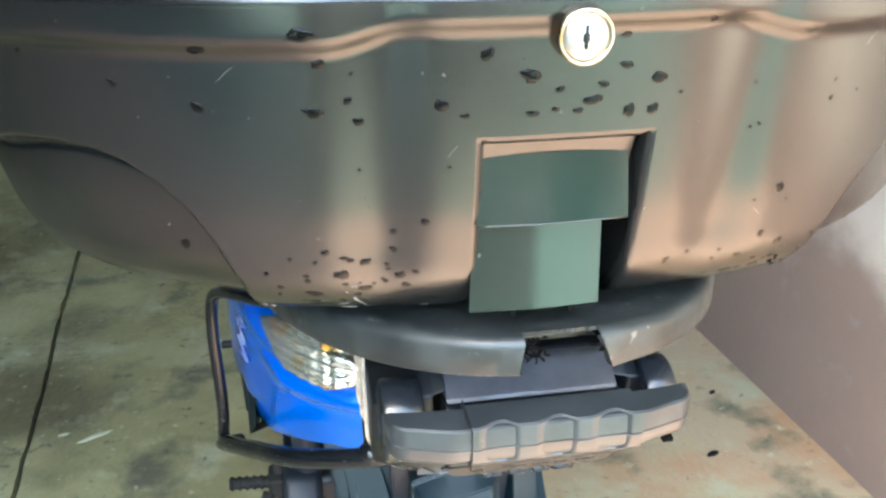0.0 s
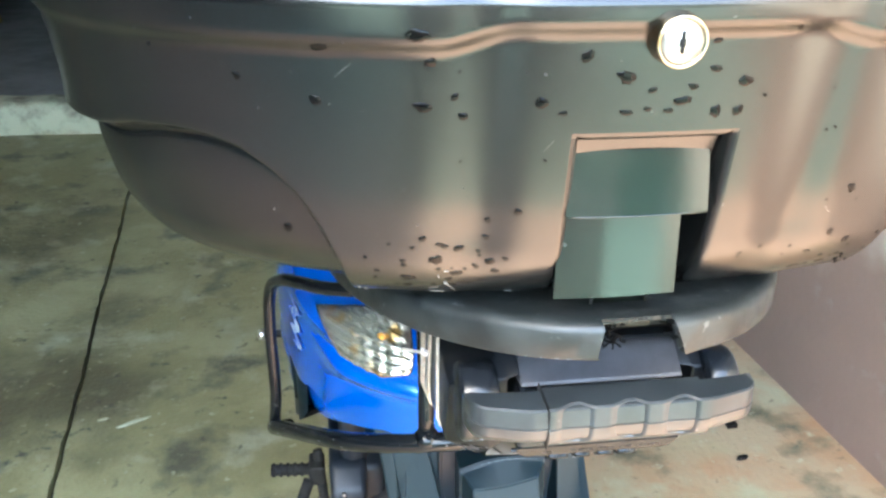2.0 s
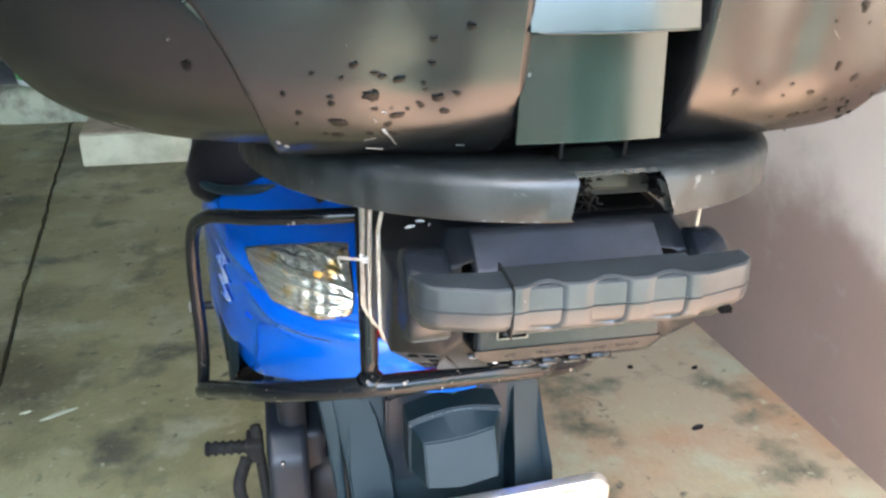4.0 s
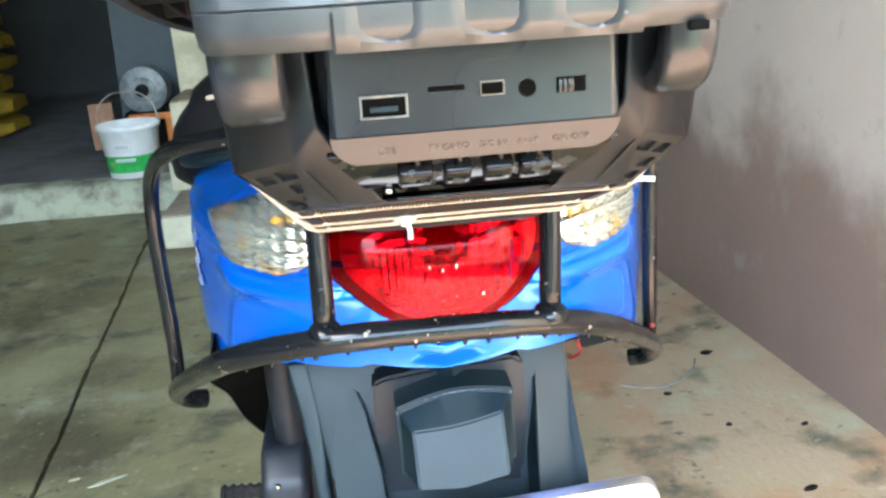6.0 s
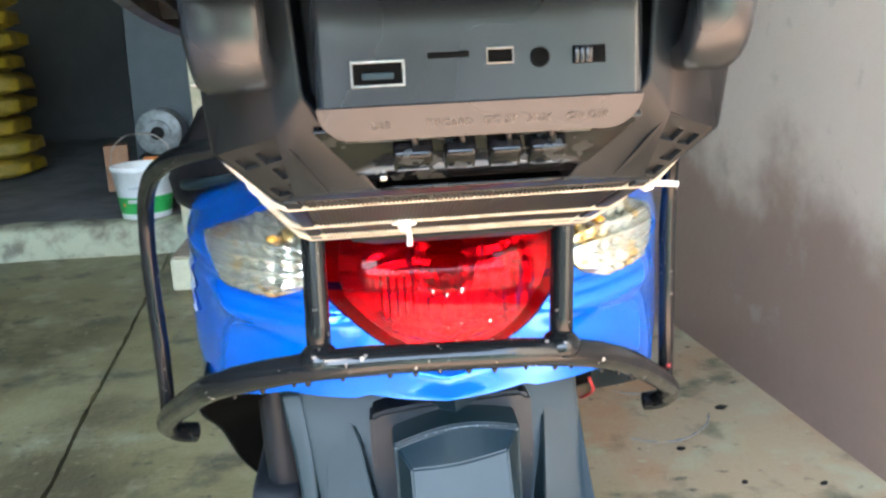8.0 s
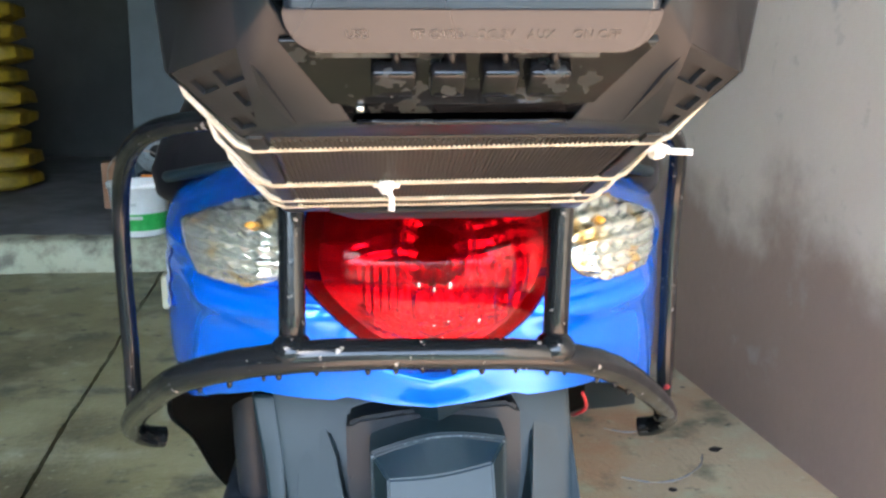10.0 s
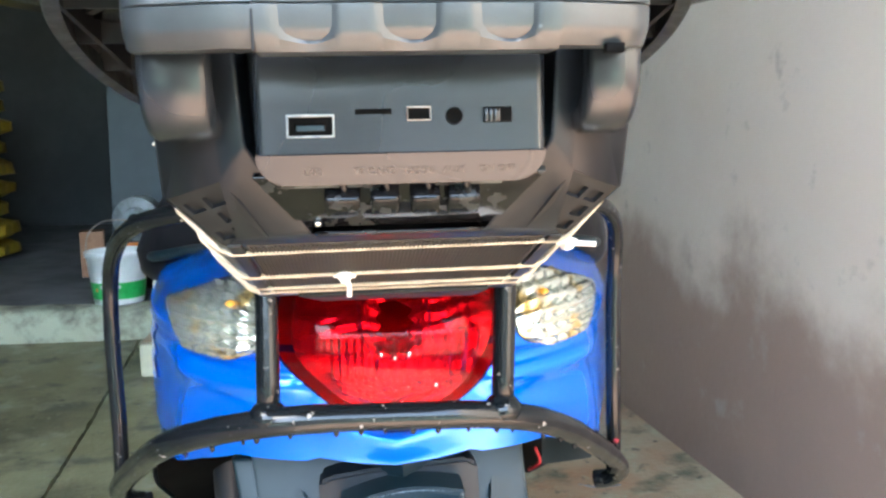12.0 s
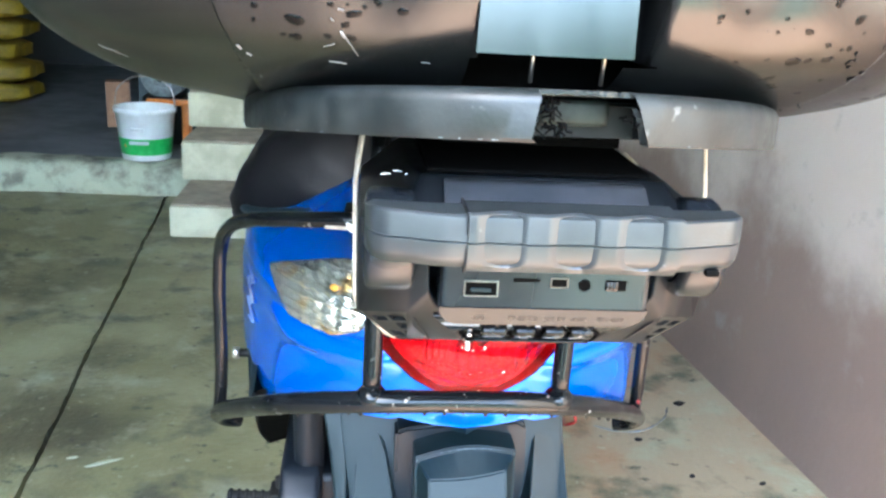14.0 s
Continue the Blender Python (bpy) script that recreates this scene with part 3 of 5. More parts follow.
# seat
def seat_mesh():
    rows = []
    for v in np.linspace(0.0, 1.0, 40):
        y = 0.92 + 0.55 * v
        w = 0.252 * math.sin(min(1, (v + 0.04) * 4) * math.pi / 2) ** 0.8
        h = 0.16 * math.sin(min(1, (v + 0.03) * 4) * math.pi / 2)
        row = []
        for a in np.linspace(-150, 150, 61):
            s, c = math.sin(radians(a)), math.cos(radians(a))
            fold = 0.006 * noise.noise(Vector((s * 4, y * 9, c * 4))) + 0.004 * noise.noise(Vector((s * 11, y * 17, c * 9)))
            row.append(((w + fold) * math.copysign(abs(s) ** 1.05, s), y + fold, 0.83 + ((h + fold) * c if c > 0 else 0.055 * c)))
        rows.append(row)
    return grid(rows)


seat = part("seat", seat_mesh(), SEAT, scooter, "black vinyl seat")
part("seat_rim", tube([(-0.245, 1.10, 0.832), (-0.236, 1.02, 0.838), (-0.212, 0.965, 0.846), (-0.165, 0.93, 0.856), (-0.09, 0.915, 0.862), (0.0, 0.912, 0.864), (0.09, 0.915, 0.862), (0.165, 0.93, 0.856), (0.212, 0.965, 0.846), (0.236, 1.02, 0.838), (0.245, 1.10, 0.832)], 0.0055, 10, 6), GREY, seat, "grey moulded lower rim")

# rack of bent tube
RT = 0.0095
rack = part("luggage_rack", tube([(-0.229, 0.916, 0.616), (-0.237, 0.911, 0.619), (-0.243, 0.902, 0.625), (-0.246, 0.885, 0.639), (-0.234, 0.848, 0.663), (-0.203, 0.78, 0.703), (-0.155, 0.695, 0.752), (-0.085, 0.652, 0.777), (0.0, 0.655, 0.776), (0.075, 0.668, 0.768),
                                  (0.125, 0.715, 0.741), (0.185, 0.82, 0.681), (0.223, 0.895, 0.636), (0.236, 0.930, 0.612), (0.230, 0.948, 0.598), (0.218, 0.955, 0.594)], RT, 18, 10, wobble=0.05), TUBE, scooter, "chipped black tubular luggage rack")
for a, b in (((-0.085, 0.655, 0.775), (-0.083, 0.70, 1.0)), ((0.072, 0.668, 0.768), (0.085, 0.70, 1.0))):
    mid = (Vector(a) + Vector(b)) / 2
    part("upright", tube([a, mid, b], 0.0078, 16, 4, wobble=0.04), TUBE, rack)
    part("weld", lathe([(0.004, 0.016), (0.0095, 0.013), (0.0125, 0.009), (0.0135, 0.005), (0.012, 0.0)], a, "z", 14), TUBE, rack, "rough weld bead")
for pts in ([(-0.246, 0.89, 0.645), (-0.241, 0.877, 0.70), (-0.241, 0.875, 0.79), (-0.236, 0.865, 0.84), (-0.222, 0.83, 0.868), (-0.20, 0.78, 0.889), (-0.17, 0.735, 0.904), (-0.12, 0.71, 0.912), (-0.07, 0.70, 0.915)],
            [(0.2165, 0.888, 0.632), (0.2125, 0.872, 0.67), (0.2085, 0.861, 0.72), (0.207, 0.858, 0.80), (0.2065, 0.852, 0.845), (0.201, 0.835, 0.876), (0.188, 0.815, 0.893), (0.168, 0.79, 0.901), (0.12, 0.74, 0.908)]):
    part("side_hoop", tube(pts, 0.0068, 16, 10, wobble=0.04), TUBE, rack, "slim black side hoop")
rnd = random.Random(3)
for k in range(16):
    x = -0.15 + 0.3 * (k + rnd.random() * 0.8) / 16
    line = [(-0.155, 0.695, 0.752), (-0.085, 0.652, 0.777), (0.0, 0.655, 0.776), (0.075, 0.668, 0.768), (0.125, 0.715, 0.741), (0.16, 0.776, 0.706)]
    y, z = interp(x, [(a, b) for a, b, _ in line]), interp(x, [(a, c) for a, _, c in line])
    r = rnd.uniform(0.0012, 0.0024)
    part("paint_drip", lathe([(0.0003, -1.2 * r), (0.6 * r, -0.9 * r), (r, 0.0), (0.8 * r, 1.5 * r)], (x, y - 0.001, z - 0.0098), "z", 8), TUBE, rack)
for x in (0.2125,):
    part("bolt_hole", lathe([(0.0005, -0.001), (0.0028, 0.0)], (x, 0.8645, 0.6695), "y", 12), WIRE, rack)

# mudguard and number plate lamp
mud = part("mudguard", prism([(-0.118, 0.722), (0.108, 0.722), (0.113, 0.60), (0.115, 0.36), (-0.085, 0.36), (-0.1, 0.60)], "y", 0.785, 0.815, 0.005), GREY, scooter, "matt teal grey plastic mudguard")
LEAN = Matrix(((1, 0, 0, 0), (0, 1, 0.3, -0.21), (0, 0, 1, 0), (0, 0, 0, 1)))
mud.data.transform(LEAN)
sharp(mud)


def raised(front, back, bevel):
    """A solid between two outlines of equal length, with soft edges."""
    bm = bmesh.new()
    a, b = [bm.verts.new(q) for q in front], [bm.verts.new(q) for q in back]
    n = len(a)
    bm.faces.new(a)
    bm.faces.new(b[::-1])
    for i in range(n):
        bm.faces.new((a[i], b[i], b[(i + 1) % n], a[(i + 1) % n]))
    bmesh.ops.recalc_face_normals(bm, faces=bm.faces)
    bmesh.ops.bevel(bm, geom=bm.edges[:], offset=bevel, segments=2, affect="EDGES")
    return bm


FIN = [(-0.0955, 0.785, 0.676), (-0.0875, 0.784, 0.685), (-0.0755, 0.783, 0.684), (-0.067, 0.763, 0.664), (-0.0575, 0.739, 0.62), (-0.038, 0.675, 0.42), (-0.080, 0.680, 0.42), (-0.0985, 0.743, 0.61)]
sharp(part("fin", raised(FIN, [(x, 0.80, z) for x, _, z in FIN], 0.0025), GREY, mud, "raised flat fin"))
sharp(part("fin", raised([(0.080, 0.788, 0.692), (0.1085, 0.794, 0.697), (0.1137, 0.735, 0.600), (0.116, 0.680, 0.42), (0.067, 0.670, 0.42), (0.0715, 0.727, 0.611)],
                         [(0.0795, 0.81, 0.690), (0.111, 0.81, 0.696), (0.1145, 0.80, 0.61), (0.116, 0.80, 0.42), (0.058, 0.80, 0.42), (0.0605, 0.80, 0.611)], 0.0022), GREY, mud, "raised flat fin with a pointed top"))
part("flange", prism([(-0.131, 0.702), (-0.106, 0.702), (-0.1035, 0.60), (-0.088, 0.42), (-0.097, 0.42), (-0.114, 0.595), (-0.122, 0.655)], "y", 0.788, 0.814, 0.003, 2), GREY, mud, "grey outer flange of the mudguard").data.transform(LEAN)
TONGUE = [[(-0.052, 0.787, 0.716), (-0.022, 0.760, 0.715), (0.005, 0.741, 0.715), (0.030, 0.758, 0.719), (0.056, 0.778, 0.723)],
          [(-0.035, 0.782, 0.6865), (-0.014, 0.760, 0.6925), (0.0065, 0.7415, 0.697), (0.022, 0.752, 0.7005), (0.036, 0.766, 0.705)],
          [(-0.035, 0.81, 0.6885), (-0.014, 0.80, 0.6945), (0.0065, 0.79, 0.699), (0.022, 0.80, 0.7025), (0.036, 0.81, 0.707)]]
sharp(part("tongue", grid(TONGUE), GREY, mud, "pointed grey lip under the tail fairing"), 20)


def rings(outlines, bevel):
    """Closed outlines (depth, pairs) joined one behind the other, the last one capped."""
    bm = bmesh.new()
    made = [[bm.verts.new((x, y, z)) for x, z in pts] for y, pts in outlines]
    n = len(made[0])
    for a, b in zip(made, made[1:]):
        for j in range(n):
            bm.faces.new((a[j], a[(j + 1) % n], b[(j + 1) % n], b[j]))
    bm.faces.new(made[-1])
    bmesh.ops.recalc_face_normals(bm, faces=bm.faces)
    bmesh.ops.bevel(bm, geom=bm.edges[:], offset=bevel, segments=2, affect="EDGES")
    return bm


HOOD = [(-0.05, 0.56), (-0.0595, 0.65), (-0.0595, 0.692), (-0.05, 0.6965), (-0.02, 0.7005), (0.02, 0.7035), (0.058, 0.7055), (0.066, 0.700), (0.068, 0.65), (0.06, 0.56)]
sharp(part("hood", rings([(0.81, [(x, z - 0.004) for x, z in HOOD]), (0.775, [(x, z - 0.001) for x, z in HOOD]), (0.752, HOOD)], 0.003), NAVY, mud, "dark navy hood of the plate lamp"))


def lamp_outline(grow, arch, top, low):
    """An arched outline round the number plate lamp, from the lower left clockwise."""
    x0, x1, n = -0.0425 - grow, 0.0515 + grow, 13
    top_edge = [(x0 + (x1 - x0) * k / (n - 1), top + grow + arch * math.sin(math.pi * k / (n - 1)) + 0.008 * (k / (n - 1) - 0.5)) for k in range(n)]
    return [(x0 + 0.001, low), *top_edge, (x1 + 0.001, low + 0.004), ((x0 + x1) / 2, low - 0.002)]


RIM = lamp_outline(0.0, 0.0085, 0.6885, 0.626)
LIP = lamp_outline(-0.0022, 0.0080, 0.6885, 0.627)
EDGE = lamp_outline(-0.012, -0.0025, 0.6915, 0.636)
housing = rings([(0.755, RIM), (0.7205, RIM), (0.7185, LIP), (0.6985, EDGE)], 0.0012)
for v in housing.verts:
    if v.co.y < 0.712:
        v.co.y += 0.45 * (v.co.z - 0.678)
sharp(part("plate_lamp", housing, GREY, mud, "number plate lamp housing with an arched top"), 14)
part("rim_line", tube([(x, 0.7195, z) for x, z in LIP[:-1]], 0.0010, 8, 1), GREYLINE, mud, "pale edge line")
TIP = Matrix.Translation((0.027, 0.69, 0.602)) @ pose(0, 0, 0, 12, -4, 0) @ Matrix.Translation((-0.027, -0.70, -0.575))
plate = part("number_plate", block(-0.10, 0.155, 0.70, 0.704, 0.42, 0.572, 0.001, m=TIP), BUCKET, mud, "white number plate")


def rounded_loop(cx, cz, hw, hh, r, y, steps=6):
    """A rounded rectangle standing at depth y."""
    out = []
    for k, (sx, sz) in enumerate(((1, 1), (-1, 1), (-1, -1), (1, -1))):
        for t in range(steps + 1):
            a = math.pi / 2 * (k + t / steps)
            out.append((cx + sx * (hw - r) + r * math.cos(a), y, cz + sz * (hh - r) + r * math.sin(a)))
    return out


border = [(0.0, 0.706), (0.0, 0.697), (-0.0015, 0.6945), (-0.0035, 0.694), (-0.011, 0.6945), (-0.013, 0.6965), (-0.0135, 0.700)]
loops = [rounded_loop(0.0275, 0.493, 0.1335 + g, 0.089 + g, 0.02 + g, y) for g, y in border]
pf = part("plate_frame", grid(loops, closed=True), CHROME, plate, "worn metal frame with rounded corners")
pf.data.transform(TIP)
part("bolt", lathe([(0.0006, -0.004), (0.003, -0.0035), (0.0036, 0.0)], (-0.1165, 0.788, 0.6825), "y", 12), CHROME, mud, "bright bolt")

# wheel, shock absorber and side parts
wheel = part("rear_wheel", lathe([(0.02, -0.06), (0.06, -0.055), (0.10, -0.03), (0.13, -0.045), (0.13, 0.045), (0.10, 0.03), (0.06, 0.055), (0.02, 0.06)], (0, 1.02, 0.25), "x", 40), DARK, scooter, "black wheel")
part("tyre", lathe([(0.13, -0.045), (0.19, -0.058), (0.23, -0.048), (0.249, -0.02), (0.25, 0.0), (0.249, 0.02), (0.23, 0.048), (0.19, 0.058), (0.13, 0.045)], (0, 1.02, 0.25), "x", 56, cap=False), RUBBER, wheel, "worn black tyre")
part("shock_absorber", tube([(-0.152, 0.925, 0.70), (-0.152, 0.93, 0.60), (-0.15, 0.945, 0.50)], 0.0175, 20, 6), NAVY, scooter, "black rear shock absorber")


def side_cover(s, w0, w1, fall):
    """Lower edge of the side panel running forward and down, its inside blackened for shade."""
    edge = smooth_line([(s * w0, 0.84, 0.69), (s * (w0 + 0.012), 0.885, 0.648), (s * (w0 + 0.02), 1.0, 0.578), (s * (w1 - 0.003), 1.15, 0.47), (s * w1, 1.27, 0.385), (s * w1, 1.31, 0.361), (s * w1, 1.34, 0.40), (s * w1, 1.42, 0.62)], 6)
    edge = [(x, y, 0.69 - fall * (0.69 - z)) for x, y, z in edge]
    rows = [[(x, y, z), (x - s * 0.006, y + 0.002, z + 0.001), (x - s * 0.07, y + 0.02, z + 0.012), (s * 0.10, y + 0.03, z + 0.02)] for x, y, z in edge]
    outer = [[(x + s * 0.003, y - 0.002, z), (x + s * 0.004, max(y, 0.93) + 0.02, z + 0.6 * (0.73 - z)), (x, max(y, 0.95) + 0.05, 0.73)] for x, y, z in edge]
    return grid(rows), grid(outer)


for s, w0, w1, fall in ((-1, 0.2, 0.236, 1.0), (1, 0.185, 0.212, 0.7)):
    inside, outside = side_cover(s, w0, w1, fall)
    cover = part("lower_cover", outside, GREY, scooter, "dark grey lower edge of the side panel")
    part("cover_inside", inside, VOID, cover, "inside of the panel, blackened for its shade")
part("red_wire", tube([(0.118, 0.78, 0.70), (0.126, 0.80, 0.68), (0.121, 0.82, 0.665), (0.13, 0.86, 0.65)], 0.0014, 8), WIRE, scooter, "thin red wire")
peg = part("foot_peg", tube([(-0.205, 1.16, 0.35), (-0.245, 1.16, 0.352), (-0.284, 1.16, 0.354)], 0.0095, 12, 2), RUBBER, scooter, "black rubber covered foot peg")
for k in range(6):
    part("rib", lathe([(0.009, -0.003), (0.0115, -0.002), (0.0115, 0.002), (0.009, 0.003)], (-0.222 - 0.0115 * k, 1.16, 0.3508 + 0.0006 * k), "x", 12, cap=False), RUBBER, peg)
part("bracket", join(tube([(-0.207, 1.165, 0.385), (-0.203, 1.15, 0.34), (-0.196, 1.12, 0.28), (-0.186, 1.07, 0.22)], 0.008, 10), tube([(-0.222, 1.14, 0.345), (-0.236, 1.12, 0.31), (-0.226, 1.09, 0.285), (-0.20, 1.05, 0.24)], 0.010, 10), block(-0.222, -0.196, 1.135, 1.18, 0.335, 0.37, 0.005)), RUBBER, peg, "black folded bracket")
part("engine_case", block(-0.15, -0.04, 0.90, 1.35, 0.18, 0.5, 0.05, 3), DARK, scooter, "dark engine case")
airbox = part("air_filter_box", join(prism([(0.875, 0.30), (0.877, 0.47), (0.887, 0.525), (0.915, 0.552), (1.12, 0.56), (1.15, 0.30)], "x", -0.184, -0.135, 0.010, 3), block(-0.15, -0.112, 0.92, 1.15, 0.26, 0.54, 0.01)), NAVY, scooter, "dark navy grey air filter box")
part("screw", lathe([(0.0006, -0.002), (0.0026, -0.0015), (0.003, 0.002)], (-0.166, 0.884, 0.525), "y", 10), STEEL, airbox)
for pts in ([[(0.150, 0.90, 0.675), (0.19, 0.935, 0.672), (0.225, 0.99, 0.665)], [(0.150, 0.905, 0.634), (0.19, 0.94, 0.622), (0.222, 0.985, 0.606)]],
            [[(-0.176, 0.91, 0.672), (-0.20, 0.93, 0.676), (-0.228, 0.985, 0.68)], [(-0.184, 0.915, 0.648), (-0.205, 0.93, 0.637), (-0.224, 0.965, 0.626)]]):
    part("inner_panel", grid(pts), GREY, scooter, "grey inner panel under the fairing")
part("footrest_bolt", tube([(-0.225, 1.37, 0.49), (-0.27, 1.37, 0.49), (-0.297, 1.37, 0.49)], 0.007, 12, 2), DARK, scooter, "black footrest pin")
part("bolt_head", lathe([(0.001, -0.006), (0.009, -0.004), (0.010, 0.006)], (-0.30, 1.37, 0.49), "x", 14), CHROME, scooter, "bright bolt head")

# front half, behind the tail
part("floorboard", block(-0.15, 0.15, 1.3, 1.95, 0.26, 0.34, 0.03, 3), DARK, scooter, "black floorboard")
part("spine", block(-0.1, 0.1, 1.25, 1.95, 0.33, 0.62, 0.06, 3), DARK, scooter, "black centre spine")
part("front_shield", grid([[(0.19 * u * (1 - 0.35 * v * v), 1.9 + 0.1 * v - 0.12 * (1 - u * u) * (1 - v), 0.3 + 0.5 * v) for u in np.linspace(-1, 1, 16)] for v in np.linspace(0, 1, 14)]), BLUE, scooter, "glossy blue leg shield")
front = part("front_wheel", lathe([(0.02, -0.04), (0.06, -0.035), (0.13, -0.035), (0.13, 0.035), (0.06, 0.035), (0.02, 0.04)], (0, 2.22, 0.25), "x", 36), DARK, scooter, "black front wheel")
part("tyre", lathe([(0.13, -0.035), (0.19, -0.048), (0.23, -0.04), (0.25, 0.0), (0.23, 0.04), (0.19, 0.048), (0.13, 0.035)], (0, 2.22, 0.25), "x", 48, cap=False), RUBBER, front, "worn black tyre")
for x in (-0.065, 0.065):
    part("fork", tube([(x, 2.22, 0.25), (x, 2.15, 0.45), (x * 0.8, 2.05, 0.7)], 0.016, 12, 4), DARK, scooter)


# ---- mounting plate under the box ----
def plate_z(y):
    return 1.047 - 0.17 * (y - 0.36)


def plate_edge(a, grow=0.0):
    s, c = math.sin(a), math.cos(a)
    n = 2 / 2.15
    return (-0.01 + (0.166 + grow) * math.copysign(abs(s) ** n, s), 0.645 - (0.288 + grow) * math.copysign(abs(c) ** n, c))


def plate_rim():
    bm = bmesh.new()
    profile = [(-0.008, 0.001), (-0.001, 0.0), (0.0, 0.0015), (0.0, 0.0155), (-0.0008, 0.0182), (-0.0026, 0.0205), (-0.0058, 0.0219), (-0.012, 0.0225), (-0.05, 0.0225)]
    inner = [(-0.05, 0.018), (-0.008, 0.016), (-0.006, 0.012)]
    rows = []
    count = 220
    for k in range(count):
        a = 2 * math.pi * k / count
        x, y = plate_edge(a)
        notch = -0.028 < x < 0.013 and y < 0.5
        row = []
        for g, h in profile + inner + profile[:1]:
            px, py = plate_edge(a, g)
            if 0.010 < x < 0.03 and y < 0.5:
                px += 0.009 * (1 - h / 0.0225) * (1 - (x - 0.010) / 0.02)
            if -0.05 < x < -0.026 and y < 0.5:
                px -= 0.004 * noise.noise(Vector((h * 400, 1, 0))) * (1 - (-0.026 - x) / 0.024)
            row.append((px, py, plate_z(py) + h))
        rows.append((row, notch))
    ring = [[bm.verts.new(q) for q in row] for row, _ in rows]
    m = len(ring[0])
    for k in range(count):
        if rows[k][1] and rows[(k + 1) % count][1]:
            continue
        for j in range(m - 1):
            bm.faces.new((ring[k][j], ring[(k + 1) % count][j], ring[(k + 1) % count][j + 1], ring[k][j + 1]))
    return bm


mount = thing("mounting_plate", "scuffed black plastic mounting plate with a broken notch", "bracket")
sharp(part("rim", plate_rim(), PLATE, mount))


def plate_deck():
    bm = bmesh.new()
    top = [bm.verts.new((x, y, plate_z(y) + 0.0205)) for x, y in (plate_edge(2 * math.pi * k / 96, -0.012) for k in range(96)) if not (-0.028 < x < 0.013 and y < 0.38)]
    bm.faces.new(top)
    return bm


part("deck", plate_deck(), PLATE, mount, smooth=False)
# Ribs darker than the plate: the underside's shade is in their colour.
for k in range(9):
    x = -0.154 + 0.036 * k
    reach = math.sqrt(max(0, 1 - ((x + 0.01) / 0.168) ** 2)) * 0.278
    m = Matrix(((1, 0, 0, 0), (0, 1, 0, 0), (0, -0.17, 1, 0), (0, 0, 0, 1)))
    y0, y1 = 0.645 - reach, 0.645 + reach
    if -0.028 < x < 0.013:
        y0 = 0.40
    part("rib", block(x - 0.0012, x + 0.0012, y0, y1, 1.047 + 0.17 * 0.36 + 0.003, 1.047 + 0.17 * 0.36 + 0.0195, m=m), DARK, mount, smooth=False)
for k in range(8):
    y = 0.40 + 0.06 * k
    reach = math.sqrt(max(0, 1 - ((y - 0.645) / 0.282) ** 2)) * 0.168
    part("rib", block(-0.01 - reach, -0.01 + reach, y - 0.0012, y + 0.0012, plate_z(y) + 0.003, plate_z(y) + 0.0195), DARK, mount, smooth=False)
for s in (-1, 1):
    part("rib", tube([(-0.01 + s * 0.03, 0.43, plate_z(0.43) + 0.011), (-0.01 + s * 0.14, 0.55, plate_z(0.55) + 0.011)], 0.0025, 4, 1), DARK, mount, smooth=False)
lid_rows = [[(x, 0.3655 + d + (0.0012 * noise.noise(Vector((x * 700, 3, 0))) if d == 0 else 0), plate_z(0.3655 + d) + 0.0222 - h) for x in np.linspace(-0.0285, 0.0135, 30)] for d, h in ((0.0, 0.0022), (0.0, 0.0), (0.026, 0.0))]
part("torn_top", grid(lid_rows), PLATE, mount, "ragged top skin left over the notch", smooth=False)
part("latch_block", block(-0.022, 0.010, 0.385, 0.42, 1.050, 1.062, 0.003), BLOCK, mount, "pale grey latch block inside the notch")
rnd = random.Random(8)
for k in range(34):
    c = Vector((-0.0275 + 0.014 * rnd.random() + (0.033 if k > 26 else 0), 0.366 + 0.012 * rnd.random(), 1.050 + 0.014 * rnd.random()))
    d = Vector((rnd.uniform(-1, 1), rnd.uniform(-0.6, 0.6), rnd.uniform(-1, 0.5))).normalized() * rnd.uniform(0.003, 0.008)
    e = Vector((rnd.uniform(-1, 1), 0, rnd.uniform(-1, 1))) * 0.002
    part("torn_plastic", tube([c, c + d * 0.4 + e, c + d * 0.7 - e * 0.5, c + d], rnd.uniform(0.0003, 0.0008), 5, 4, wobble=1.3), VOID, mount, "torn black plastic")
for x0, x1, z0, z1 in ((-0.028, -0.020, 1.0655, 1.0662), (-0.0195, -0.012, 1.0662, 1.0665), (-0.010, 0.0, 1.0665, 1.0662), (-0.0285, -0.0275, 1.052, 1.062)):
    part("broken_lip", tube([(x0, 0.3645, z0), ((x0 + x1) / 2, 0.364, (z0 + z1) / 2 + 0.0008), (x1, 0.3645, z1)], 0.0006, 6, 5, wobble=0.9), BLOCK, mount, "pale raw edge of the broken plastic")
rnd = random.Random(12)
for k in range(26):
    a = rnd.uniform(-1.15, 1.15)
    x, y = plate_edge(a, 0.0001)
    if -0.03 < x < 0.016:
        continue
    h = 0.0006 if k % 3 else rnd.uniform(0.012, 0.019)
    da = rnd.uniform(0.003, 0.012)
    nick = [(*plate_edge(a + da * t, -0.0006 if h < 0.01 else -0.001 - (h - 0.012) * 0.3), plate_z(y) + h) for t in (0, 0.5, 1)]
    part("scuff", tube(nick, rnd.uniform(0.00018, 0.0004), 6, 3, wobble=0.8), GREYLINE, mount, "pale scuff on the rim")

# ---- top box ----
box = thing("top_box", "large dark grey plastic scooter top box sprinkled with water drops", "top box")
CX, CY, NB = -0.012, 0.57, 2.3
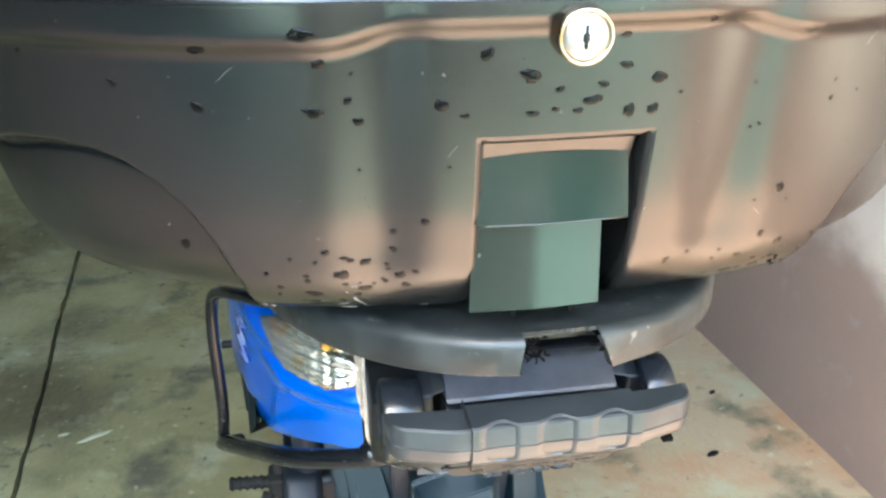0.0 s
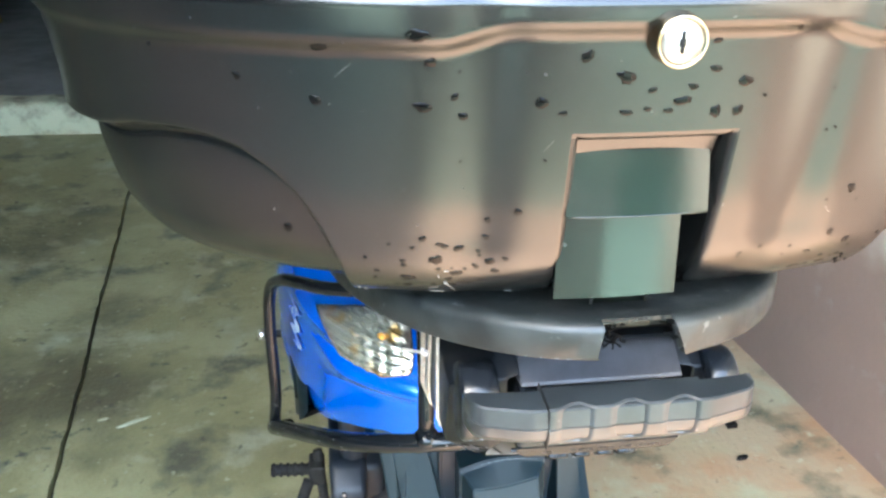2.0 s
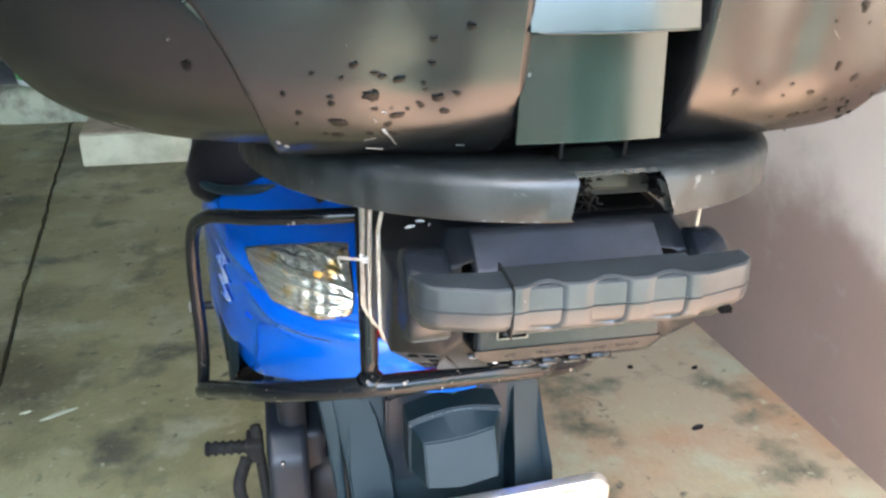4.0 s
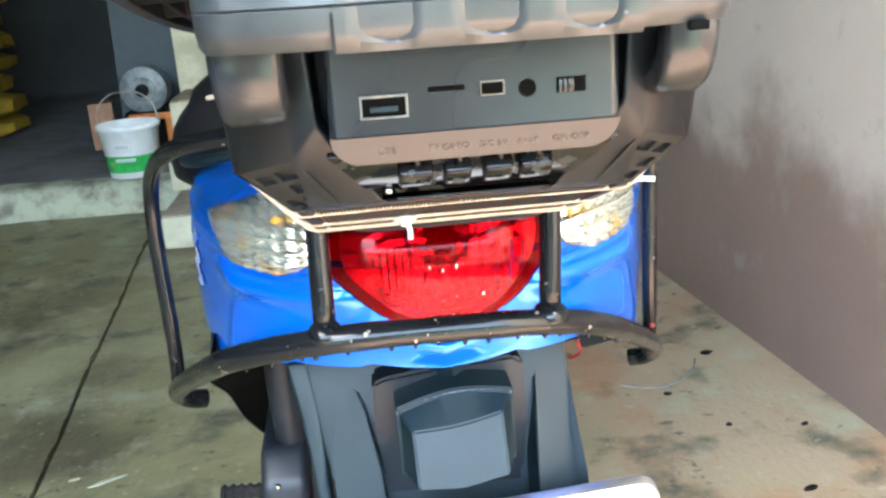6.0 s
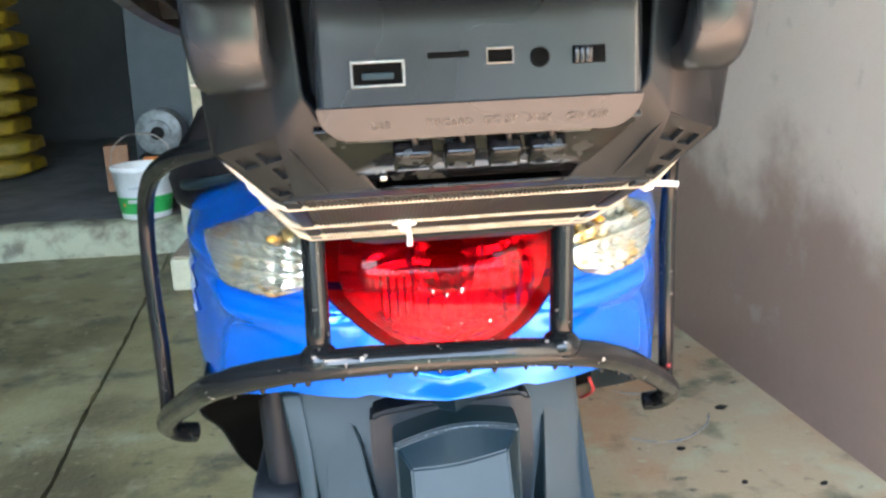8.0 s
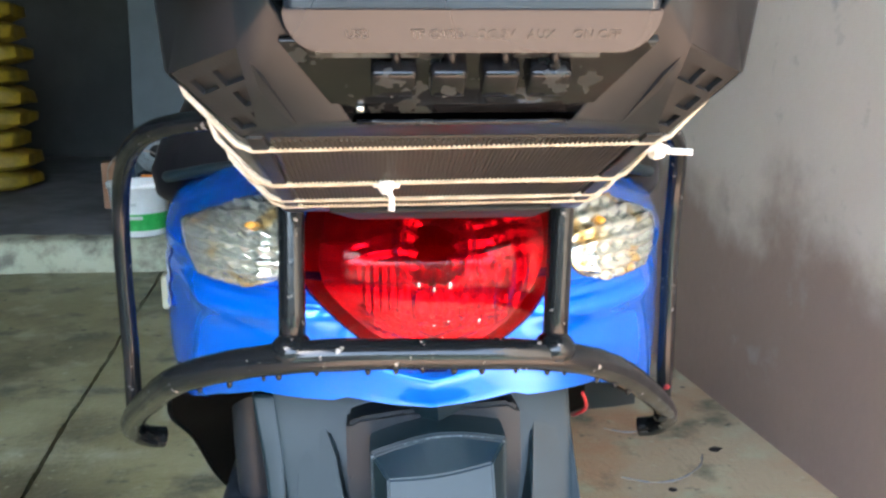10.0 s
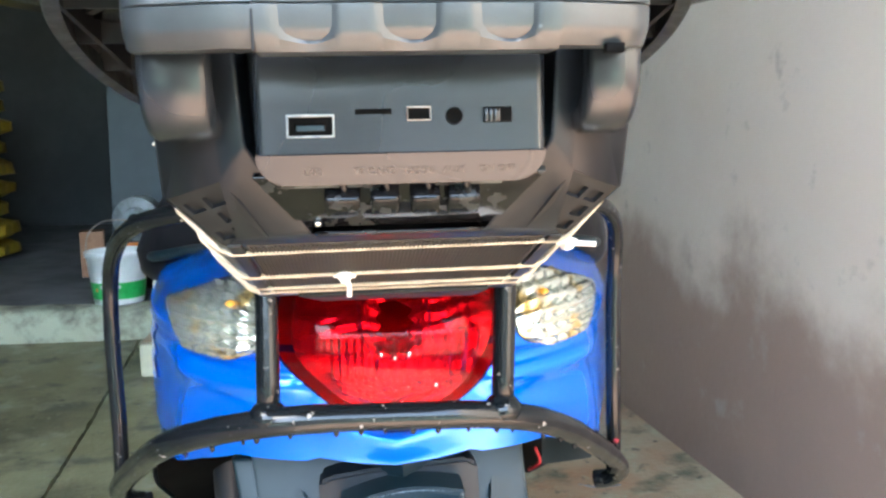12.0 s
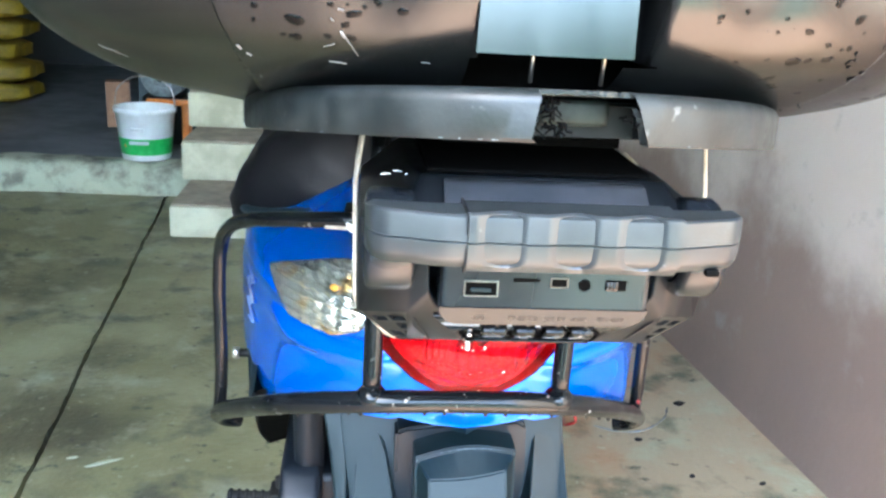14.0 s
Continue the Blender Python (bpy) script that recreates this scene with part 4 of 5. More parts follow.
BOX_W = [(1.02, 0.12), (1.03, 0.195), (1.04, 0.231), (1.05, 0.255), (1.06, 0.272), (1.07, 0.284), (1.08, 0.294), (1.10, 0.305), (1.134, 0.311), (1.176, 0.312), (1.219, 0.318), (1.25, 0.323), (1.45, 0.30), (1.5, 0.27)]
BOX_R = [(1.02, 0.57), (1.03, 0.53), (1.04, 0.485), (1.05, 0.45), (1.06, 0.42), (1.07, 0.396), (1.08, 0.381), (1.10, 0.368), (1.134, 0.36), (1.176, 0.353), (1.219, 0.346), (1.25, 0.343), (1.45, 0.375), (1.5, 0.42)]
CREASE = [(0.128, 1.0), (0.144, 1.080), (0.150, 1.098), (0.158, 1.118), (0.168, 1.137), (0.181, 1.151), (0.195, 1.161), (0.210, 1.166), (0.228, 1.168), (0.25, 1.166), (0.275, 1.159), (0.34, 1.15)]


def smoothed(table, reach):
    """The same table with its corners rounded over a reach of height."""
    zs = np.arange(table[0][0], table[-1][0], 0.002)
    offs = np.linspace(-reach, reach, 17)
    weight = np.hanning(19)[1:-1]
    xs, vs = [a for a, _ in table], [b for _, b in table]
    out = sum(w * np.interp(zs + o, xs, vs) for o, w in zip(offs, weight)) / weight.sum()
    return [table[0]] + [(float(z), float(v)) for z, v in zip(zs[6:], out[6:])]


BOX_W, BOX_R = smoothed(BOX_W, 0.014), smoothed(BOX_R, 0.014)


def box_point(u, z, out=0.0):
    """A point of the box's rear skin; u from -1 to 1 across it."""
    w, b = interp(z, BOX_W), CY - interp(z, BOX_R)
    s = smoothstep(0.2, 0.5, abs(u))
    x = u * (0.31 * (1 - s) + w * s)
    k = min(abs(x) / w, 1)
    y = b * max(0, 1 - k ** NB) ** (1 / NB)
    # corner pods set in behind a crease, broad upright fluting, and the rim
    zc = interp(abs(x), CREASE) if abs(x) > 0.12 else 0.9
    inset = 0.015 * smoothstep(-0.001, 0.010, zc - z) + 0.003 * smoothstep(0.01, 0.09, zc - z) + 0.0035 * math.exp(-((zc - z - 0.006) / 0.0035) ** 2)
    flute = 0.004 * math.exp(-((abs(x) - 0.082) / 0.017) ** 2) * smoothstep(1.07, 1.12, z)
    low = 0.008 * smoothstep(0.066, 0.104, abs(x))
    ridge = 0.005 * smoothstep(1.2175 - low, 1.2275 - low, z) * (1 - smoothstep(1.234, 1.24, z))
    d = Vector((x * 0.55, y if y > 0 else 1e-6, 0)).normalized()
    o = float(out + ridge - inset - flute)
    return Vector((CX + x + d.x * o, CY - y - d.y * o, z))


def box_u(x, z):
    u = (x - CX) / interp(z, BOX_W)
    for _ in range(6):
        u -= (box_point(u, z).x - x) / 0.31
    return u


def unit_columns():
    inner = list(np.linspace(-0.132, 0.132, 23))
    side = list(np.linspace(0.132, 0.62, 84)[1:]) + [1 - 0.38 * (1 - math.sin(t)) for t in np.linspace(0, math.pi / 2, 46)[1:]]
    return [-u for u in reversed(side)] + inner + side


def box_shell():
    us = unit_columns()
    zs = [1.022, 1.03, 1.036] + list(np.linspace(1.042, 1.08, 20)) + list(np.linspace(1.08, 1.174, 64)[1:]) + list(np.linspace(1.174, 1.2395, 32)[1:])
    bm = bmesh.new()
    rows = []
    for z in zs:
        row = [bm.verts.new(box_point(u, z)) for u in us]
        w = interp(z, BOX_W) - 0.0095 * smoothstep(-0.001, 0.010, 1.15 - z) - 0.003 * smoothstep(0.01, 0.09, 1.15 - z) + 0.006 * smoothstep(1.2105, 1.2185, z) * (1 - smoothstep(1.234, 1.24, z))
        back = [bm.verts.new((CX + w * math.cos(t), CY + 0.2 * min(1, w / 0.25) * math.sin(t) ** 0.8, z)) for t in np.linspace(0, math.pi, 40)[1:-1]]
        rows.append(row + back)
    n = len(rows[0])
    for i in range(len(zs) - 1):
        for j in range(n):
            if j < len(us) - 1 and us[j] >= -0.1321 and us[j + 1] <= (0.1321 if zs[i] > 1.0745 else 0.085) and zs[i] > 1.061 and zs[i + 1] < 1.1745:
                continue
            bm.faces.new((rows[i][j], rows[i][(j + 1) % n], rows[i + 1][(j + 1) % n], rows[i + 1][j]))
    bm.faces.new(rows[0])
    return bm


shell = part("shell", box_shell(), BOX, box, "satin dark grey lower shell")


def box_lid():
    rows = []
    for z in [1.2395] + list(np.linspace(1.243, 1.45, 24)) + list(np.linspace(1.455, 1.5, 8)):
        w = interp(z, BOX_W)
        row = [box_point(u, z, 0.002) for u in np.linspace(-1, 1, 120)]
        row += [(CX + w * math.cos(t), CY + 0.2 * math.sin(t) ** 0.8, z) for t in np.linspace(0, math.pi, 40)[1:-1]]
        rows.append(row)
    bm = grid(rows, closed=True)
    bm.verts.ensure_lookup_table()
    bm.faces.new([bm.verts[len(bm.verts) - len(rows[0]) + k] for k in range(len(rows[0]))])
    return bm


part("lid", box_lid(), BOX, box, "satin dark grey lid")


def recess():
    """Rounded lip and walls of the latch recess."""
    zs = list(np.linspace(1.077, 1.174, 30))
    left, right = [box_point(-0.132, z) for z in zs], [box_point(0.132, z) for z in zs]
    top = [box_point(u, 1.174) for u in np.linspace(-0.132, 0.132, 24)]
    path = left + top[1:-1] + right[::-1]
    c = Vector((CX, 0, 1.12))
    rows = []
    for inward, deep in ((0.0, 0.0), (0.0016, 0.0004), (0.0031, 0.0016), (0.0043, 0.0037), (0.005, 0.007), (0.0054, 0.012), (0.006, 0.042)):
        row = []
        for i, q in enumerate(path):
            if i < len(left):
                d = Vector((1, 0, -0.4 if i == len(left) - 1 else 0))
            elif i < len(left) + len(top) - 2:
                d = Vector((0, 0, -1))
            else:
                d = Vector((-1, 0, -0.4 if i == len(left) + len(top) - 2 else 0))
            row.append(q + d * inward + Vector((0, deep, 0)))
        rows.append(row)
    return grid(rows)


part("recess", recess(), BOX, shell)
# Black sheet for the shade deep in the latch recess.
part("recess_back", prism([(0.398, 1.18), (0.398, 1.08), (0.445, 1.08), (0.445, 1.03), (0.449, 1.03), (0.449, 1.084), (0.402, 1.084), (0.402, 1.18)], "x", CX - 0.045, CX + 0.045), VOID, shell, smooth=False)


def leaf(x0, x1, xb0, xb1, z0, z1, y0, y1, thick):
    """A latch leaf: a bowed plate from its top edge (y1) to its lower edge (y0)."""
    rows = []
    for v in np.linspace(0, 1, 8):
        z, y = z1 + (z0 - z1) * v, y1 + (y0 - y1) * v
        a, b = x0 + (xb0 - x0) * v, x1 + (xb1 - x1) * v
        rows.append([(a + (b - a) * u, y - 0.0015 * math.sin(u * math.pi), z) for u in np.linspace(0, 1, 12)])
    bm = grid(rows)
    bmesh.ops.recalc_face_normals(bm, faces=bm.faces)
    bmesh.ops.solidify(bm, geom=bm.faces[:], thickness=thick)
    return bm


part("recess_top", grid([[(x, 0.3685 - 0.45 * (z - 1.156), z) for x in np.linspace(CX - 0.0395, CX + 0.0345, 8)] for z in np.linspace(1.152, 1.1745, 6)]), BOX, shell, "sloping upper wall of the recess")
latch = sharp(part("latch", leaf(-0.0505, 0.021, -0.0505, 0.0215, 1.129, 1.161, 0.364, 0.370, 0.003), LEAF, box, "smooth upper latch leaf, tinted green for its reflection"))
sharp(part("lower_leaf", leaf(-0.050, 0.0125, -0.0525, 0.012, 1.081, 1.131, 0.3700, 0.3755, 0.003), LEAF, latch, "smooth lower latch leaf, tinted green for its reflection"))
part("leaf_edge", tube([(-0.0505, 0.3615, 1.129), (-0.015, 0.360, 1.1288), (0.0215, 0.3615, 1.129)], 0.0006, 8, 4), LEAF, latch, "thin rounded leaf edge")
for x in (-0.027, 0.0035):
    part("pin", tube([(x, 0.383, 1.0685), (x, 0.380, 1.088)], 0.0009, 8, 1), STEEL, latch, "thin metal pin")

lock = part("lock", lathe([(0.0118, 0.01), (0.0118, 0.0), (0.0116, -0.0032), (0.0110, -0.004), (0.0100, -0.0036), (0.0095, -0.0026)], (CX - 0.0008, 0.3385, 1.2190), "y", 40, cap=False), BRASS, box, "brass ringed key lock")
face = part("lock_face", lathe([(0.0096, -0.0022), (0.0091, -0.0036), (0.0004, -0.0037)], (CX - 0.0008, 0.3385, 1.2190), "y", 40), LOCKFACE, lock, "bright lock face")
part("keyhole", join(block(CX - 0.0017, CX - 0.0001, 0.3339, 0.3365, 1.2140, 1.2240, 0.0004), block(CX - 0.0024, CX + 0.0006, 0.3341, 0.3365, 1.2170, 1.2205, 0.0006)), DARK, lock, "dark keyhole")


# water drops: the larger ones placed to fit the camera's view, small ones strewn
def drop_mesh(seed):
    rnd = random.Random(seed)
    bm = bmesh.new()
    bmesh.ops.create_icosphere(bm, subdivisions=3, radius=1.0)
    lean = rnd.uniform(-0.3, 0.3)
    for v in bm.verts:
        x, y, z = v.co
        k = 0.95 + 0.34 * noise.noise(Vector((x * 1.1 + seed * 7, z * 1.1, 0))) + 0.3 * noise.noise(Vector((x * 3.1 + seed * 3, z * 3.1, 5)))
        v.co = (x * k + lean * z, y * 0.15 if y < 0 else y * 0.1, z * k * (1.15 if z < 0 else 0.85))
    me = bpy.data.meshes.new("blackened_water_drop")
    bm.to_mesh(me)
    bm.free()
    for f in me.polygons:
        f.use_smooth = True
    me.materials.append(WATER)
    return me


DROPS = [drop_mesh(k) for k in range(6)]
# position across and up, size in millimetres, width against height
HIGH = [(-0.245, 1.2084, 1.4, 1.0), (-0.204, 1.1980, 2.2, 1.0), (-0.166, 1.2144, 3.1, 1.6), (-0.169, 1.1887, 2.9, 1.1), (-0.124, 1.2216, 4.0, 2.0), (-0.118, 1.2077, 2.8, 1.1), (-0.105, 1.2034, 1.0, 1.0), (-0.121, 1.1870, 3.6, 1.6),
        (-0.107, 1.1917, 2.1, 1.1), (-0.103, 1.1821, 2.6, 1.5), (-0.068, 1.1899, 3.1, 1.1), (-0.058, 1.1843, 1.8, 1.8), (-0.050, 1.2113, 3.1, 1.0), (-0.031, 1.2012, 4.0, 1.3), (-0.018, 1.1947, 1.9, 1.3), (-0.029, 1.1841, 2.4, 2.0),
        (-0.019, 1.1857, 1.6, 1.6), (-0.009, 1.1846, 1.9, 1.8), (-0.003, 1.1892, 3.3, 2.0), (0.001, 1.1959, 2.2, 1.4), (0.008, 1.2166, 2.2, 1.2), (0.010, 1.2042, 2.5, 1.7), (0.026, 1.1983, 3.3, 1.4), (0.014, 1.1838, 3.1, 0.8)]
LOW = [(0.025, 1.1836, 2.8, 1.0), (0.045, 1.2227, 1.7, 1.0), (-0.103, 1.1590, 1.1, 1.0), (-0.064, 1.1602, 1.1, 1.0), (-0.074, 1.1327, 2.2, 1.1), (-0.088, 1.1267, 1.9, 1.1), (-0.120, 1.1165, 2.0, 1.2), (-0.088, 1.1164, 2.0, 1.2),
        (-0.102, 1.1099, 2.6, 1.7), (-0.149, 1.1033, 1.7, 1.1), (-0.129, 1.0995, 1.7, 1.0), (-0.113, 1.1034, 3.4, 1.3), (-0.085, 1.1018, 2.6, 1.4), (-0.093, 1.0988, 1.4, 1.1), (-0.102, 1.0933, 2.6, 2.0), (-0.126, 1.0896, 3.5, 1.5),
        (-0.082, 1.0954, 2.0, 1.6), (-0.126, 1.0825, 2.4, 1.6), (-0.187, 1.1103, 2.9, 0.9), (0.102, 1.1356, 2.9, 0.8), (0.112, 1.1017, 2.4, 1.0), (0.090, 1.0955, 2.0, 1.4), (-0.054, 1.1559, 1.6, 0.7), (-0.112, 1.1129, 1.4, 1.6)]
spots = [(x, z, r * 0.001, a) for x, z, r, a in HIGH + LOW]
rnd = random.Random(21)
for _ in range(20):
    spots.append((CX + rnd.gauss(-0.10, 0.026), 1.083 + 0.03 * rnd.random() ** 1.6, rnd.uniform(0.0008, 0.0019), rnd.uniform(0.9, 1.7)))
for _ in range(26):
    spots.append((CX + rnd.uniform(0.05, 0.2), 1.080 + 0.03 * rnd.random() ** 2, rnd.uniform(0.0008, 0.0018), rnd.uniform(0.9, 1.7)))
for _ in range(56):
    spots.append((CX + rnd.uniform(0.09, 0.26), rnd.uniform(1.048, 1.09), rnd.uniform(0.001, 0.0028), rnd.uniform(0.9, 1.5)))
for _ in range(12):
    spots.append((CX + rnd.uniform(0.045, 0.16), rnd.uniform(1.10, 1.21), rnd.uniform(0.0006, 0.0014), rnd.uniform(0.8, 1.3)))
for k, (x, z, r, wide) in enumerate(spots):
    if -0.056 < x < 0.032 and 1.07 < z < 1.176:
        continue
    u = box_u(x, z)
    q, e = box_point(u, z), 0.004
    n = (box_point(u + 0.06, z) - box_point(u - 0.06, z)).cross(box_point(u, z + e) - q).normalized()
    drop = new("blackened_water_drop", DROPS[k % 6])
    drop.parent = box
    turn = n.to_track_quat("-Y", "Z").to_matrix().to_4x4() if n.y < 0 else (-n).to_track_quat("-Y", "Z").to_matrix().to_4x4()
    drop.matrix_world = Matrix.Translation(q) @ turn @ Matrix.Diagonal((r * wide ** 0.5, r * 0.8, r / wide ** 0.5, 1))

# pale scuffs and thin scratches
def box_mark(x0, z0, x1, z1, r, wobble):
    line = []
    for k in range(7):
        x, z = x0 + (x1 - x0) * k / 6, z0 + (z1 - z0) * k / 6 + 0.0006 * noise.noise(Vector((x0 * 900 + k * 0.7, 2, 0)))
        line.append(box_point(box_u(x, z), z, -0.4 * r))
    part("scuff", tube(line, r, 6, 2, wobble=wobble), SCRATCH, shell)


for x0, z0, x1, z1, r in ((-0.1072, 1.0856, -0.1050, 1.083, 0.0005), (-0.1050, 1.083, -0.0999, 1.0753, 0.0002), (-0.1125, 1.0718, -0.1049, 1.0709, 0.0004), (-0.1146, 1.0785, -0.1096, 1.0802, 0.00022), (-0.073, 1.0739, -0.0692, 1.0736, 0.00035),
                          (-0.152, 1.077, -0.1505, 1.075, 0.0005), (-0.1484, 1.073, -0.1463, 1.0718, 0.0005), (-0.1458, 1.0607, -0.1454, 1.0588, 0.0003), (-0.1081, 1.0949, -0.1058, 1.0943, 0.0003), (-0.1113, 1.0909, -0.1102, 1.09, 0.0003), (-0.2315, 1.0669, -0.2182, 1.0612, 0.0003),
                          (-0.229, 1.0655, -0.222, 1.064, 0.0004), (-0.1542, 1.0608, -0.1498, 1.0516, 0.0002)):
    box_mark(x0, z0, x1, z1, r, 0.9)
for x, z, length, slope in ((-0.16, 1.20, 0.010, 0.9), (0.13, 1.205, 0.012, 1.2), (0.15, 1.19, 0.010, 0.8), (0.09, 1.125, 0.006, -1.0), (0.17, 1.13, 0.008, 0.7), (-0.065, 1.165, 0.007, 1.3)):
    run = length / math.hypot(1, slope)
    box_mark(x, z, x + run, z + slope * run, 0.00007, 0.3)


# ---- loudspeaker lashed under the plate ----
speaker = thing("loudspeaker", "small black boombox loudspeaker lashed under the mounting plate with cord", "loudspeaker")
SX = -0.0068


def under_z(y):
    """Height of the underside, which falls away towards the front of the scooter."""
    return 0.9165 - 0.36 * (y - 0.465)


def octagon(y, grow=0.0):
    """Section of the case at depth y, clockwise from the lower left."""
    zb, zt = under_z(y) - grow, 1.0175 - 0.06 * (y - 0.41) + grow
    w, wb, wt = 0.0915 + grow, 0.0715 + grow, 0.066 + grow
    return [(SX - wb, zb), (SX - w, zb + 0.021), (SX - w, zt - 0.022), (SX - wt, zt), (SX + wt, zt), (SX + w, zt - 0.022), (SX + w, zb + 0.021), (SX + wb, zb)]


def mirrored(faces):
    """Faces given by half width, depth and height, on both sides of the middle, as one welded mesh."""
    bm = bmesh.new()
    for s in (-1, 1):
        for f in faces:
            bm.faces.new([bm.verts.new((SX + s * h, y, z)) for h, y, z in f])
    bmesh.ops.remove_doubles(bm, verts=bm.verts[:], dist=0.0002)
    bmesh.ops.dissolve_degenerate(bm, edges=bm.edges[:], dist=0.0001)
    bmesh.ops.recalc_face_normals(bm, faces=bm.faces[:])
    return bm


# corners of one half of the case: the arm beside the port panel, its knee, and the slotted lower corner
ARM_TOP, ARM_KNEE, ARM_FOOT = (0.0578, 0.411, 1.004), (0.0556, 0.4125, 0.9615), (0.0345, 0.4375, 0.9262)
OUT_TOP, OUT_KNEE, OUT_FOOT = (0.067, 0.411, 1.004), (0.0648, 0.4185, 0.9515), (0.0487, 0.4405, 0.9245)
SIDE_TOP, SIDE_KNEE, SIDE_FOOT = (0.0915, 0.421, 0.996), (0.0915, 0.441, 0.9415), (0.0712, 0.456, 0.9192)


def speaker_body():
    def ring(y):
        q = octagon(y)
        return [(q[7][0] - SX, y, q[7][1]), (q[6][0] - SX, y, q[6][1]), (q[5][0] - SX, y, q[5][1]), (q[4][0] - SX, y, q[4][1]), (0.0, y, q[4][1]), (0.0, y, q[7][1])]
    a, b, c = ring(0.462), ring(0.585), ring(0.600)
    c = [(max(h - 0.006, 0), y, z + (0.006 if k in (0, 5) else -0.006 if k in (3, 4) else 0)) for k, (h, y, z) in enumerate(c)]
    deep = 0.03
    back_in = [(h, y + deep, z) for h, y, z in (ARM_TOP, ARM_KNEE)]
    mid_lip = (0.0, ARM_FOOT[1], ARM_FOOT[2])
    mid_low = (0.0, OUT_FOOT[1], OUT_FOOT[2])
    top_front, top_mid = (0.062, 0.432, 1.0165), (0.0, 0.432, 1.0165)
    faces = [
        [ARM_TOP, ARM_KNEE, OUT_KNEE, OUT_TOP],
        [ARM_KNEE, ARM_FOOT, OUT_FOOT, OUT_KNEE],
        [OUT_TOP, OUT_KNEE, SIDE_KNEE, SIDE_TOP],
        [ARM_FOOT, mid_lip, mid_low, OUT_FOOT],
        [OUT_FOOT, mid_low, a[5], a[0], SIDE_FOOT],
        [SIDE_KNEE, SIDE_FOOT, a[0], a[1]],
        [SIDE_TOP, SIDE_KNEE, a[1], a[2]],
        [ARM_TOP, OUT_TOP, top_front],
        [OUT_TOP, SIDE_TOP, a[2], a[3], top_front],
        [top_front, a[3], a[4], top_mid],
        [ARM_TOP, top_front, top_mid, (0.0, 0.432, 1.004)],
        [ARM_TOP, back_in[0], back_in[1], ARM_KNEE],
        [ARM_KNEE, back_in[1], (0.0345, 0.4675, 0.9262), ARM_FOOT],
        [(0.0, 0.432, 1.004), (0.0, 0.441, 1.004), back_in[0], ARM_TOP],
        [back_in[0], (0.0, 0.441, 1.004), (0.0, 0.4425, 0.9615), back_in[1]],
    ]
    for p, q in ((a, b), (b, c)):
        faces += [[p[k], p[k + 1], q[k + 1], q[k]] for k in (0, 1, 2, 3)] + [[p[5], p[0], q[0], q[5]]]
    faces += [c]
    bm = mirrored(faces)
    long = [e for e in bm.edges if len(e.link_faces) == 2 and e.calc_face_angle(0) > 0.2]
    bmesh.ops.bevel(bm, geom=long, offset=0.0019, segments=3, affect="EDGES", profile=0.55, clamp_overlap=True)
    return bm


body = sharp(part("body", speaker_body(), CASE, speaker, "satin black octagonal plastic case"), 50)


def plane_matrix(c, v, n):
    """Local x across, y along v, z along n."""
    v, n = Vector(v).normalized(), Vector(n).normalized()
    x = v.cross(n)
    return Matrix(((x.x, v.x, n.x, c[0]), (x.y, v.y, n.y, c[1]), (x.z, v.z, n.z, c[2]), (0, 0, 0, 1)))


# slotted plates in the lower corners: a frame with pockets sunk between cross bars
def slotted_corner(s):
    quad = [Vector((SX + s * h, y, z)) for h, y, z in (OUT_FOOT, OUT_KNEE, SIDE_KNEE, SIDE_FOOT)]
    n = (quad[1] - quad[0]).cross(quad[3] - quad[0]).normalized()
    n = -n if n.z > 0 else n

    def at(u, v, h):
        return quad[0].lerp(quad[1], u).lerp(quad[3].lerp(quad[2], u), v) + n * h
    us, vs = [0.05, 0.13, 0.29, 0.37, 0.55, 0.63, 0.81, 0.95], [0.08, 0.24, 0.52, 0.6, 0.84, 0.94]
    bm = bmesh.new()
    pockets = [(i, j) for i in (1, 3, 5) for j in (1, 3) if (i, j) != (3, 3 if s < 0 else 1)]
    for i in range(len(us) - 1):
        for j in range(len(vs) - 1):
            ring = [(us[i], vs[j]), (us[i + 1], vs[j]), (us[i + 1], vs[j + 1]), (us[i], vs[j + 1])]
            top = [bm.verts.new(at(u, v, 0.0008)) for u, v in ring]
            if (i, j) not in pockets:
                bm.faces.new(top)
                continue
            low = [bm.verts.new(at(u, v, -0.0012)) for u, v in ring]
            bm.faces.new(low)
            for k in range(4):
                bm.faces.new((top[k], top[(k + 1) % 4], low[(k + 1) % 4], low[k]))
    rim = [(us[0], vs[0]), (us[-1], vs[0]), (us[-1], vs[-1]), (us[0], vs[-1])]
    top, low = ([bm.verts.new(at(u, v, h)) for u, v in rim] for h in (0.0008, -0.0016))
    for k in range(4):
        bm.faces.new((top[k], top[(k + 1) % 4], low[(k + 1) % 4], low[k]))
    bmesh.ops.remove_doubles(bm, verts=bm.verts[:], dist=0.00005)
    return bm


for s in (-1, 1):
    part("slotted_corner", slotted_corner(s), SLOTTED, body, "matt black slotted corner plate", smooth=False)

# grille on the underside, with fine ribs, and the foot strip behind it
under = plane_matrix((SX, 0.515, under_z(0.515)), (0, 1, -0.36), (0, -0.36, -1))
grille = part("grille", block(-0.062, 0.062, -0.064, 0.056, -0.001, 0.0008, 0.0006, m=under), GRILLE, speaker, "dark brown black ribbed grille cloth")
ribs = [block(x, x + 0.0007, -0.062, 0.054, 0.0006, 0.0014, m=under) for x in np.arange(-0.0605, 0.0605, 0.0017)]
